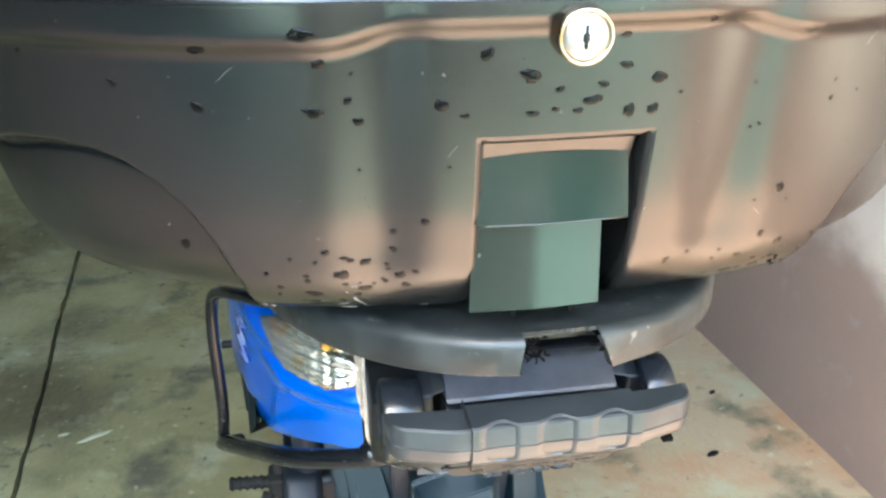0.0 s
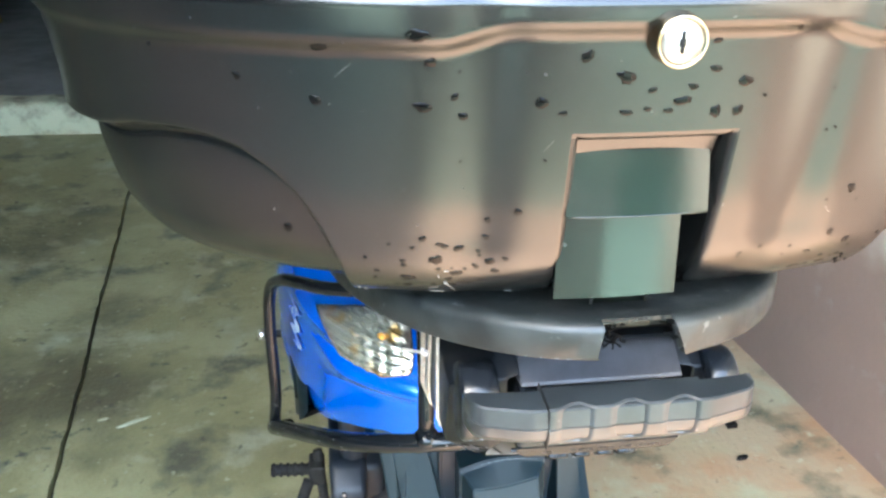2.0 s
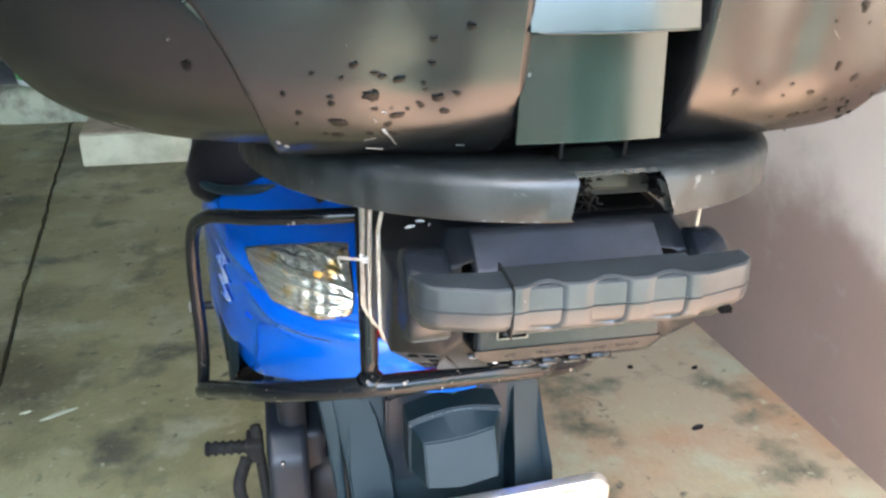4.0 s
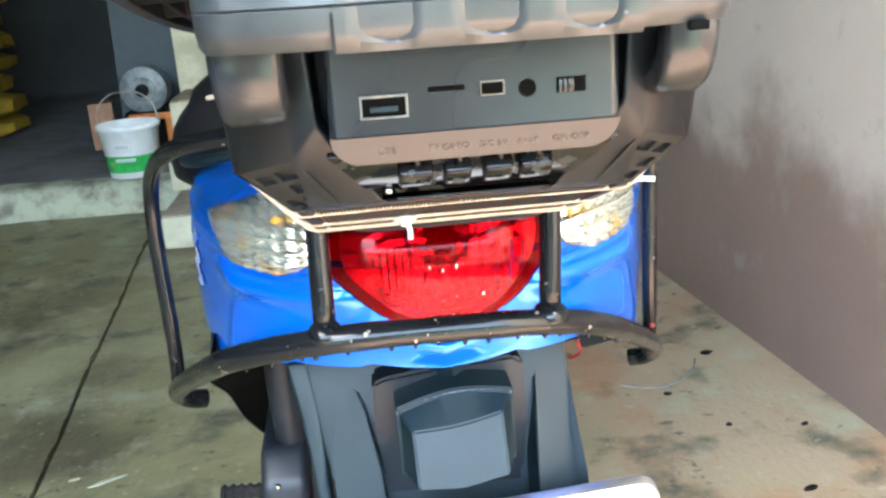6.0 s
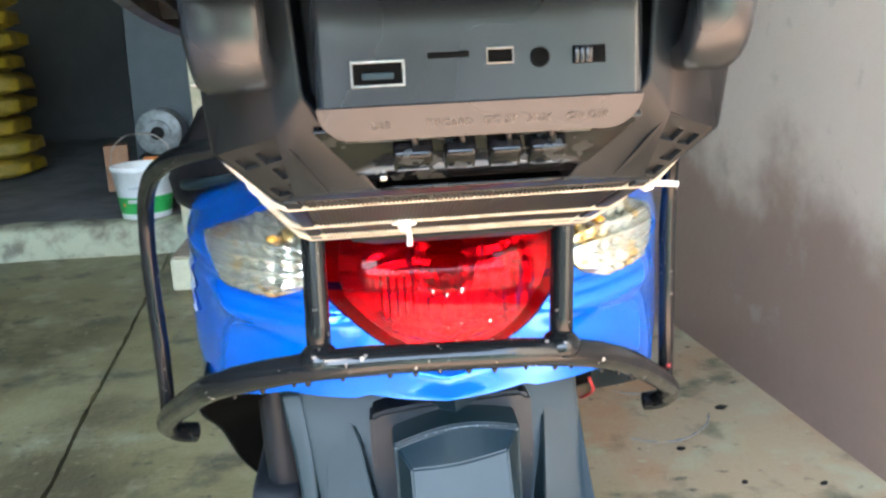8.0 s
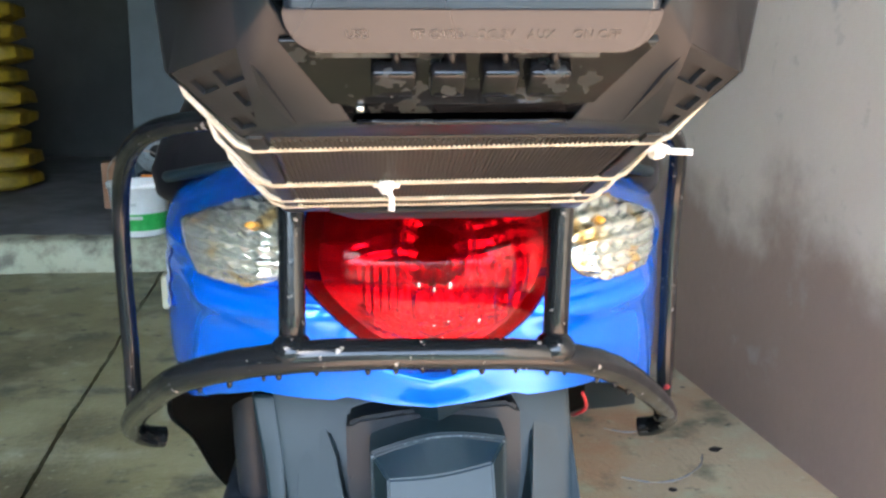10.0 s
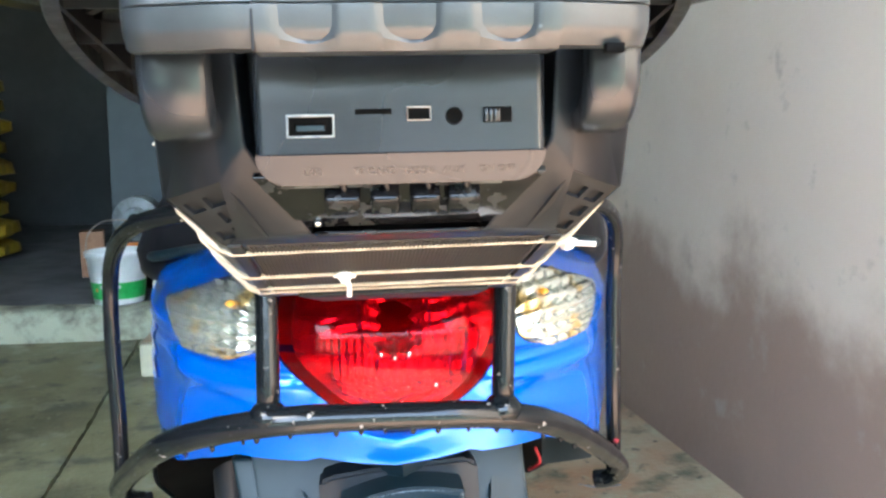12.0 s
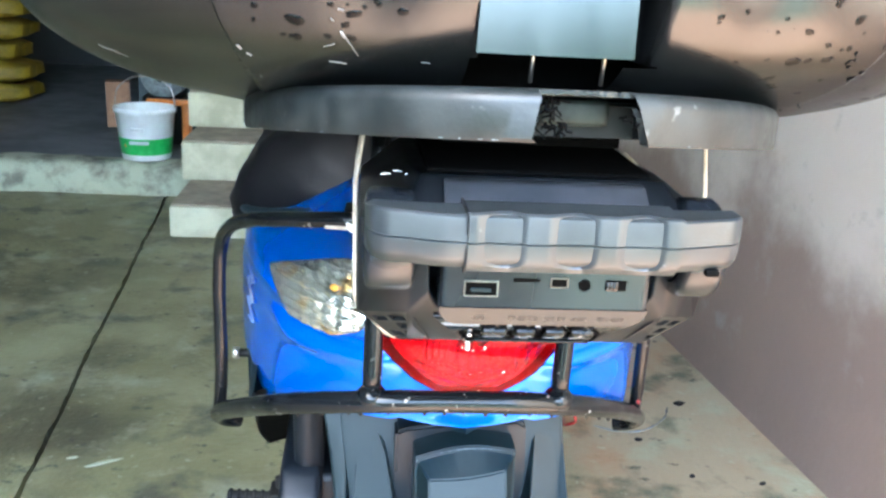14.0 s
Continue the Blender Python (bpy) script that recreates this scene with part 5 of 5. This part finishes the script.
tagged(part("grille_ribs", join(*ribs), GRILLE, grille, smooth=False), kind="stuff")
for x in (-0.0695, 0.0635):
    part("side_strip", block(x, x + 0.006, -0.066, 0.058, -0.001, 0.0016, 0.0008, m=under), SLOTTED, grille, "plain black border strip")
part("foot", prism([(-0.056, 0.062), (0.050, 0.062), (0.038, 0.082), (-0.050, 0.082)], "z", -0.002, 0.0028, 0.001), DARK, speaker, "black rubber foot strip").data.transform(under)

# port panel between the arms: rounded edges, a flat printed foot with round lower corners
PX0, PX1, FY = -0.0582, 0.0452, 0.4045


def panel_mesh():
    w, c = (PX1 - PX0) / 2, (PX0 + PX1) / 2

    def row(y, z, grow):
        """Across the panel at height z, turning back at both sides."""
        left = [(c - w - grow + 0.0035 * (1 - math.cos(t)), y + 0.0035 * (1 - math.sin(t)), z) for t in np.linspace(0, math.pi / 2, 6)]
        right = [(2 * c - x, yy, zz) for x, yy, zz in reversed(left)]
        return [(left[0][0], y + 0.022, z)] + left + right + [(right[-1][0], y + 0.022, z)]
    rows = [row(FY + 0.012, 0.9985, -0.001), row(FY + 0.0025, 0.9985, 0.0), row(FY + 0.0006, 0.9975, 0.0), row(FY, 0.996, 0.0), row(FY, 0.975, 0.0), row(FY, 0.9578, 0.0)]
    return grid(rows)


panel = sharp(part("port_panel", panel_mesh(), SPEAKER, body, "satin black port panel"), 40)


def panel_foot():
    top, low, r = 0.9578, 0.9462, 0.0105
    outline = [(PX0 + 0.0004, top)] + [(PX0 + r * (1 - math.cos(t)), low + r - r * math.sin(t)) for t in np.linspace(0.0, math.pi / 2, 9)]
    outline += [(PX1 - r * (1 - math.cos(t)), low + r - r * math.sin(t)) for t in np.linspace(math.pi / 2, 0.0, 9)] + [(PX1 - 0.0004, top)]
    bm = bmesh.new()
    face = [bm.verts.new((x, FY - 0.0008 + 0.006 * (top - z) / (top - low), z)) for x, z in outline]
    back = [bm.verts.new((x, 0.424, z)) for x, z in outline]
    bm.faces.new(face)
    n = len(face)
    for i in range(n):
        bm.faces.new((face[i], face[(i + 1) % n], back[(i + 1) % n], back[i]))
    bmesh.ops.recalc_face_normals(bm, faces=bm.faces[:])
    bmesh.ops.bevel(bm, geom=[e for e in bm.edges if all(v in face for v in e.verts)], offset=0.0006, segments=2, affect="EDGES")
    return bm


foot = sharp(part("panel_foot", panel_foot(), SPEAKER, panel, "slanted printed strip"), 30)


def port(name, x0, x1, z0, z1, shell=None, wall=0.0009, label=""):
    """A socket: a near-black block painted as a shaded well, with a rim that stands a little proud."""
    ob = part(name, block(x0, x1, FY - 0.00025, FY + 0.004, z0, z1, 0.0003, 1), VOID, body, label, smooth=False)
    if shell:
        t, y0 = wall, FY - 0.0009
        part("port_rim", join(block(x0 - t, x1 + t, y0, FY + 0.002, z1 - t * 0.4, z1 + t, 0.0002, 1), block(x0 - t, x1 + t, y0, FY + 0.002, z0 - t, z0 + t * 0.2, 0.0002, 1),
                              block(x0 - t, x0 + t * 0.2, y0, FY + 0.002, z0, z1, 0.0002, 1), block(x1 - t * 0.2, x1 + t, y0, FY + 0.002, z0, z1, 0.0002, 1)), shell, ob, "bent metal rim", smooth=False)
    return ob


usb = port("usb_port", -0.0462, -0.0308, 0.9640, 0.9708, USBRIM, 0.0007, "metal framed USB socket")
part("tongue", block(-0.0435, -0.0335, FY - 0.0008, FY, 0.9656, 0.9676, 0.0003, 1), GREY, usb, smooth=False)
port("card_slot", -0.0230, -0.0100, 0.9710, 0.9730)
port("power_socket", -0.0044, 0.0034, 0.9690, 0.9732, STEEL, 0.0004)
part("audio_jack", lathe([(0.0031, -0.0003), (0.0029, -0.0007), (0.0024, -0.0005), (0.0003, -0.0004)], (0.012, FY, 0.970), "y", 22), VOID, body)
switch = port("slide_switch", 0.0222, 0.0328, 0.9674, 0.9730)
part("slider", join(*[block(x, x + 0.0016, FY - 0.0015, FY, 0.9677, 0.9727, 0.0003, 1) for x in (0.0226, 0.0243, 0.026)], block(0.0226, 0.0285, FY - 0.0009, FY, 0.9677, 0.9727, 0.0003, 1)), SPEAKER, switch)


def lettering(words, x, z, size, y, tilt, mat, parent):
    cu = bpy.data.curves.new("lettering", "FONT")
    cu.body, cu.size, cu.align_x, cu.extrude = words, size, "CENTER", 0.00012
    tmp = bpy.data.objects.new("lettering", cu)
    me = bpy.data.meshes.new_from_object(tmp)
    bpy.data.objects.remove(tmp)
    me.materials.clear()
    me.materials.append(mat)
    ob = new("lettering", me)
    ob.matrix_world = pose(x, y, z, 90 + tilt, 0, 0)
    ob.parent = parent
    return ob


for words, x in (("USB", -0.0385), ("TF CARD", -0.0165), ("DC 5V", -0.0005), ("AUX", 0.012), ("ON OFF", 0.0275)):
    lettering(words, x, 0.9500, 0.0037, FY + 0.0030, 27, FAINT, foot)

# button tray under the panel
tray_m = plane_matrix((SX, 0.4225, 0.9365), (0, 0.027, -0.0215), (0, -0.0215, -0.027))
tray = part("button_tray", prism([(0.0535, -0.0165), (-0.0535, -0.0165), (-0.0385, 0.0175), (0.0385, 0.0175)], "z", -0.006, -0.0032, 0.0005), GLOSS, speaker, "glossy black button tray")
tray.data.transform(tray_m)
part("tray_lip", tube([(SX - 0.033, 0.4385, 0.9256), (SX, 0.439, 0.9254), (SX + 0.033, 0.4385, 0.9256)], 0.0009, 8, 4), GLOSS, tray, "glossy lower lip")
for x0, x1 in ((0.0145, 0.0435), (-0.0375, -0.0125)):
    part("grey_patch", block(x0, x1, -0.0150, -0.0100, -0.0034, -0.0026, 0.0003, 1, m=tray_m), GREYFILM, tray, "grey strip behind the buttons", smooth=False)
for k, (x, half) in enumerate(((-0.0285, 0.0065), (-0.0128, 0.0052), (0.0023, 0.0054), (0.0165, 0.0062))):
    x = -(x - SX)
    b = part("button", join(block(x - half, x + half, -0.0095, 0.0015, -0.004, 0.0028, 0.0014, 2, m=tray_m), block(x - half * 0.6, x + half * 0.6, 0.001, 0.0065, -0.004, -0.0008, 0.0006, 1, m=tray_m)), GLOSS, tray, "glossy black push button")
    part("stem", tube([(x, -0.0165, -0.0025), (x - 0.0012, -0.009, 0.0)], 0.0014, 8, 1), GLOSS, b).data.transform(tray_m)
    if k < 2:
        part("legend", lathe([(0.0016, 0.0), (0.0014, 0.0005), (0.0002, 0.0006)], (x + 0.0005, 0.0035, -0.0006), "z", 14), KNOT, b, "small white legend").data.transform(tray_m)
part("indicator_window", block(0.0305, 0.0330, 0.0130, 0.0155, -0.0033, -0.0020, 0.0003, 1, m=tray_m), CHROME, tray, "small clear window")

# Near-black slab for the shade under the mounting plate.
part("upper_grille", block(SX - 0.058, SX + 0.058, 0.442, 0.585, 1.004, 1.0175, 0.002), VOID, speaker, "upper grille, blackened for shade under the plate")

# round sleeves that carry the handle, their open inner ends painted black for shade
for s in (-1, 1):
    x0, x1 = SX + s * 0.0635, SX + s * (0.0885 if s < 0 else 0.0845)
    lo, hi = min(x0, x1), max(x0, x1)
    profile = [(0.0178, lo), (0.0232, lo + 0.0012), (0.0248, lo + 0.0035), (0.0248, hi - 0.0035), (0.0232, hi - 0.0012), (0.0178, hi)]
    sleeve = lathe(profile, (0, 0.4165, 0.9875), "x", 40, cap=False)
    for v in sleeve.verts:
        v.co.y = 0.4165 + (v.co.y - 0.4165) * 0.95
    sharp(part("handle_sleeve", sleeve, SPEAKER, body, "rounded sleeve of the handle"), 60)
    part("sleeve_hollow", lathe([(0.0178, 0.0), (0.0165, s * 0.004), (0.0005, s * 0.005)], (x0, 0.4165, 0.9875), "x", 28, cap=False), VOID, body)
    part("sleeve_cap", lathe([(0.0178, 0.0), (0.009, s * 0.0008), (0.0005, s * 0.0008)], (x1, 0.4165, 0.9875), "x", 28, cap=False), SPEAKER, body)


HOLLOWS = (-0.0385, -0.0075, 0.0222)


def handle_mesh(x0, x1, fat, wave):
    """Two half shells with a joint along the middle; the grip has three finger hollows."""
    rows = []
    n = 190 if wave else 90
    zt, zb = 1.0152 + fat, 0.9908 - fat
    for k in range(n + 1):
        x = x0 + (x1 - x0) * k / n
        e = abs(x + 0.0102) / 0.0851
        bend = 0.018 * (1 - math.sqrt(max(0, 1 - max(0, (e - 0.86) / 0.14) ** 2))) + 0.007 * smoothstep(0.55, 0.95, e)
        thin = 0.0022 * smoothstep(0.95, 1.0, e)
        yf, yb = 0.3612 + bend - fat, 0.3845 + bend * 0.3 + fat
        d = 0.0
        if wave:
            for h in HOLLOWS:
                d += 0.0050 * smoothstep(h - 0.011, h + 0.003, x) * (1 - smoothstep(h + 0.0042, h + 0.0125, x))
        t, b = zt - thin, zb + thin
        zm = (t + b) / 2 + 0.0005
        rows.append([(x, yf + d + 0.0016, t), (x, yf + d + 0.0003, t - 0.0009), (x, yf + d, t - 0.0024), (x, yf + d - 0.0006, zm + 0.0005), (x, yf + d + 0.0004, zm), (x, yf + d - 0.0005, zm - 0.0005),
                     (x, yf + d, b + 0.0062 - 0.5 * d), (x, yf + d * 0.6 + 0.0010, b + 0.0040 - 0.35 * d), (x, yf + 0.0052, b), (x, yb - 0.0035, b), (x, yb, b + 0.0035), (x, yb, t - 0.0035), (x, yb - 0.0035, t)])
    bm = grid(rows, closed=True)
    bm.verts.ensure_lookup_table()
    m = len(rows[0])
    bm.faces.new(bm.verts[:m])
    bm.faces.new(bm.verts[-m:])
    return bm


handle = sharp(part("handle", handle_mesh(-0.0952, 0.0748, 0.0, False), HANDLE, speaker, "black moulded carrying handle"), 32)
sharp(part("grip", handle_mesh(-0.0518, 0.0405, 0.0013, True), HANDLE, handle, "finger hollowed grip"), 32)
part("grip_seam", block(-0.0528, -0.0518, 0.3608, 0.3868, 0.9897, 1.0168, 0.0002), DARK, handle)
part("slot", block(0.0565, 0.0625, 0.368, 0.372, 0.9885, 0.9915, 0.0003, 1), VOID, handle)
# sloping upper edge of the case between two dark notches
sharp(part("top_bevel", prism([(0.4065, 1.0005), (0.4075, 1.0025), (0.4245, 1.0145), (0.428, 1.0152), (0.50, 1.013), (0.50, 0.9985), (0.42, 0.9985)], "x", SX - 0.0505, SX + 0.050, 0.0015), BEVEL, body, "sloping upper edge of the case"))

for x, y, z, sx, turn in ((-0.0855, 0.446, 1.0125, 0.0035, 0.3), (-0.079, 0.452, 1.0128, 0.0028, -0.2), (-0.074, 0.4485, 1.0122, 0.0016, 0.5)):
    fleck = bmesh.new()
    bmesh.ops.create_icosphere(fleck, subdivisions=2, radius=1, matrix=Matrix.LocRotScale((x, y, z), Euler((0, 0, turn)), (sx, 0.0011, 0.0006)))
    for v in fleck.verts:
        v.co += 0.0007 * noise.noise_vector(v.co * 500)
    part("chipped_patch", fleck, KNOT, body, "pale chipped patch")

# ---- cord ----
cord = thing("lashing_cord", "cream cotton cord lashed round the loudspeaker and knotted", "cord")


def strand_line(y, top_y, lift=0.0011, slack=0.0):
    """Round the underside and both corners, then up the sides to the plate."""
    p = octagon(y, lift)
    line = [(SX - 0.088, top_y, 1.045), (p[2][0] - 0.001, y * 0.6 + top_y * 0.4, p[2][1] + 0.012), (p[1][0], y, p[1][1] + 0.004), (p[1][0] + 0.002, y, p[1][1] - 0.002), (p[0][0] - 0.002, y, p[0][1] + 0.002), (p[0][0] + 0.003, y, p[0][1])]
    line += [(p[0][0] + (p[7][0] - p[0][0]) * t, y + slack * math.sin(math.pi * t) - 0.006 * t, p[0][1] + 0.0022 * t) for t in (0.25, 0.5, 0.75)]
    y -= 0.006
    p = octagon(y, lift)
    line += [(p[7][0] - 0.003, y, p[7][1]), (p[7][0] + 0.002, y, p[7][1] + 0.002), (p[6][0] - 0.002, y, p[6][1] - 0.002), (p[6][0], y, p[6][1] + 0.004), (p[5][0] + 0.001, y * 0.6 + top_y * 0.4, p[5][1] + 0.012), (SX + 0.086, top_y, 1.045)]
    if y > 0.5:
        line[-2:] = [(p[5][0], y + 0.004, p[5][1]), (p[4][0], y + 0.01, p[4][1])]
    return line


def strand(line, r):
    out = [Vector(line[0])]
    for a, b in zip(line, line[1:]):
        for k in range(1, 9):
            out.append(Vector(a).lerp(Vector(b), k / 8))
    bm = tube(out, r, 9, 1, wobble=0.22)
    return bm


for y, ty, sl in ((0.4675, 0.452, 0.0012), (0.5195, 0.462, -0.001), (0.5220, 0.468, 0.0012), (0.5515, 0.50, -0.002), (0.5645, 0.505, 0.0008)):
    part("strand", strand(strand_line(y, ty, slack=sl), 0.00118), CORD, cord)
part("loose_end", tube([(-0.182, 0.98, 0.872), (-0.186, 0.982, 0.855), (-0.192, 0.982, 0.835), (-0.196, 0.982, 0.816)], 0.0022, 8), CORD, cord, "loose cord loop")
part("loose_end", tube([(-0.100, 0.511, 0.9635), (-0.108, 0.516, 0.9625), (-0.118, 0.524, 0.9605)], 0.0011, 8), CORD, cord, "short loose cord end")


def knot(c, r, tail):
    bm = bmesh.new()
    bmesh.ops.create_icosphere(bm, subdivisions=3, radius=r, matrix=Matrix.Translation(c))
    for v in bm.verts:
        v.co += 0.4 * r * noise.noise_vector(v.co * 330)
    out = join(bm, tube([Vector(c) + Vector((-1.3 * r, 0, 0.2 * r)), Vector(c) + Vector((0, -0.9 * r, 0.5 * r)), Vector(c) + Vector((1.3 * r, 0, 0.1 * r))], r * 0.42, 8, 4))
    return join(out, tube([c, Vector(c) + Vector(tail) * 0.5 + Vector((0.001, 0, 0)), Vector(c) + Vector(tail)], r * 0.36, 8, 4))


part("knot", knot((-0.0302, 0.5185, 0.8945), 0.0036, (0.002, -0.002, -0.010)), KNOT, cord, "white knot")
part("knot", knot((0.0765, 0.503, 0.9095), 0.0036, (0.0135, -0.004, -0.0005)), KNOT, cord, "white knot with a loose tail")
part("knot", knot((-0.1015, 0.511, 0.9640), 0.0026, (-0.004, 0.003, 0.002)), KNOT, cord, "small white knot")


# ---- store behind: bucket, sacks and clutter ----
bucket = thing("paint_bucket", "white plastic paint bucket with a green label on the kerb", "bucket")
BX, BY, BZ = -1.175, 4.43, 0.148
pail = part("pail", lathe([(0.10, 0.003), (0.113, 0.0), (0.117, 0.01), (0.140, 0.225), (0.147, 0.228), (0.148, 0.25), (0.143, 0.253), (0.138, 0.25), (0.115, 0.02), (0.01, 0.018)], (BX, BY, BZ), "z", 48, cap=False), BUCKET, bucket)
part("label", lathe([(0.1205, 0.03), (0.1290, 0.11)], (BX, BY, BZ), "z", 48, cap=False), GREEN, pail, "green printed label band")
part("print", block(BX - 0.04, BX + 0.02, BY - 0.1385, BY - 0.13, BZ + 0.15, BZ + 0.165, 0.001), PRINT, pail, "grey printed bar")
part("print", block(BX - 0.05, BX + 0.04, BY - 0.132, BY - 0.12, BZ + 0.085, BZ + 0.10, 0.001), PRINT, pail, "pale printed bar")
part("print", lathe([(0.0005, -0.0015), (0.008, -0.001), (0.009, 0.002)], (BX - 0.072, BY - 0.1015, BZ + 0.075), "y", 16), ORANGE, pail, "small orange printed spot")
part("bail", tube([(BX - 0.146, BY, BZ + 0.235), (BX - 0.13, BY + 0.01, BZ + 0.33), (BX - 0.07, BY + 0.02, BZ + 0.385), (BX + 0.0, BY + 0.02, BZ + 0.395), (BX + 0.07, BY + 0.02, BZ + 0.385), (BX + 0.13, BY + 0.01, BZ + 0.33), (BX + 0.146, BY, BZ + 0.235)], 0.004, 8), STEEL, bucket, "thin wire handle")

board = tagged(part("board", block(-0.24, 0.2, -0.012, 0.012, 0, 1.35, 0.003, m=pose(-1.13, 5.1, 0.147, -6, 0, 0)), BOARD, smooth=False), "slate blue painted board leaning in the store", "board")
motor = thing("bench_motor", "grey round electric motor standing by the board", "motor")
sharp(part("casing", lathe([(0.02, -0.02), (0.06, -0.022), (0.065, -0.01), (0.11, -0.006), (0.118, 0.0), (0.118, 0.14), (0.1, 0.15)], (-1.16, 4.78, 0.51), "y", 36), GUNMETAL, motor))
part("shaft", lathe([(0.03, -0.05), (0.034, -0.02), (0.034, 0.0)], (-1.16, 4.78, 0.51), "y", 20), DARK, motor)
part("stand", block(-1.27, -1.06, 4.76, 4.95, 0.145, 0.40, 0.01), DARK, motor, "black stand")
tagged(part("carton", block(-0.065, 0.065, -0.06, 0.06, 0, 0.26, 0.004, m=pose(-1.53, 5.28, 0.145, 0, 0, 12)), CARTON, smooth=False), "narrow brown cardboard carton on the store floor", "carton")
tagged(part("orange_tool", join(block(-1.22, -1.0, 4.64, 4.68, 0.375, 0.405, 0.008), block(-1.04, -1.0, 4.62, 4.70, 0.145, 0.39, 0.01)), ORANGE), "orange plastic tool body by the bucket", "tool")


def sack_mesh(seed):
    bm = bmesh.new()
    bmesh.ops.create_cube(bm, size=1)
    bmesh.ops.subdivide_edges(bm, edges=bm.edges[:], cuts=7, use_grid_fill=True)
    for v in bm.verts:
        x, y, z = v.co * 2
        k = (1 - abs(x) ** 4 * 0.35)
        v.co = Vector((x * 0.36, y * 0.22 * k, z * 0.075 * (1 - 0.55 * max(abs(x), abs(y)) ** 3)))
        v.co += 0.022 * noise.noise_vector(v.co * 9 + Vector((seed * 3.1, 0, 0)))
    return bm


for k in range(9):
    s = part("sack", sack_mesh(k), SACK)
    s.matrix_world = pose(-2.62 + 0.03 * math.sin(k * 2.3), 6.0 + 0.02 * math.cos(k * 1.7), 0.145 + 0.075 + 0.132 * k, 0, 0, 3 * math.sin(k * 1.9))
    tagged(s, "full yellow woven sack in a stack", "sack", "stack of sacks")

# grit and marks on the floor
def crumb(x, y, sx, sy, turn, h=0.005):
    b = bmesh.new()
    bmesh.ops.create_icosphere(b, subdivisions=2, radius=1, matrix=Matrix.LocRotScale((x, y, 0.001), Euler((0, 0, turn)), (sx, sy, h)))
    for v in b.verts:
        v.co += 0.4 * sy * noise.noise_vector(v.co * 60)
        v.co.z = min(max(v.co.z, -0.002), h)
    return b


for x, y, sx, sy in ((0.795, 2.15, 0.02, 0.012), (0.753, 1.515, 0.018, 0.008), (0.62, 1.95, 0.012, 0.008), (0.86, 1.75, 0.01, 0.007), (0.70, 1.78, 0.008, 0.006)):
    tagged(part("debris", crumb(x, y, sx, sy, 0.4), DARK), "dark crumb of dirt on the concrete floor", "debris")
for x, y, sx, sy, turn in ((-0.67, 1.83, 0.045, 0.007, 0.5), (-0.745, 1.85, 0.014, 0.005, 0.2)):
    tagged(part("debris", crumb(x, y, sx, sy, turn, 0.002), KERB), "pale smear of mortar on the concrete floor", "debris")
for pts in ([(0.52, 2.02), (0.58, 1.99), (0.65, 2.0), (0.72, 2.06), (0.75, 2.12)], [(0.55, 2.3), (0.6, 2.27), (0.66, 2.28)]):
    line = [(x, y, 0.0005) for x, y in pts]
    tagged(part("scrape", tube(line, 0.0025, 6, 8, wobble=1.4), INNER), "pale curved scrape mark on the concrete floor", "scrape mark")
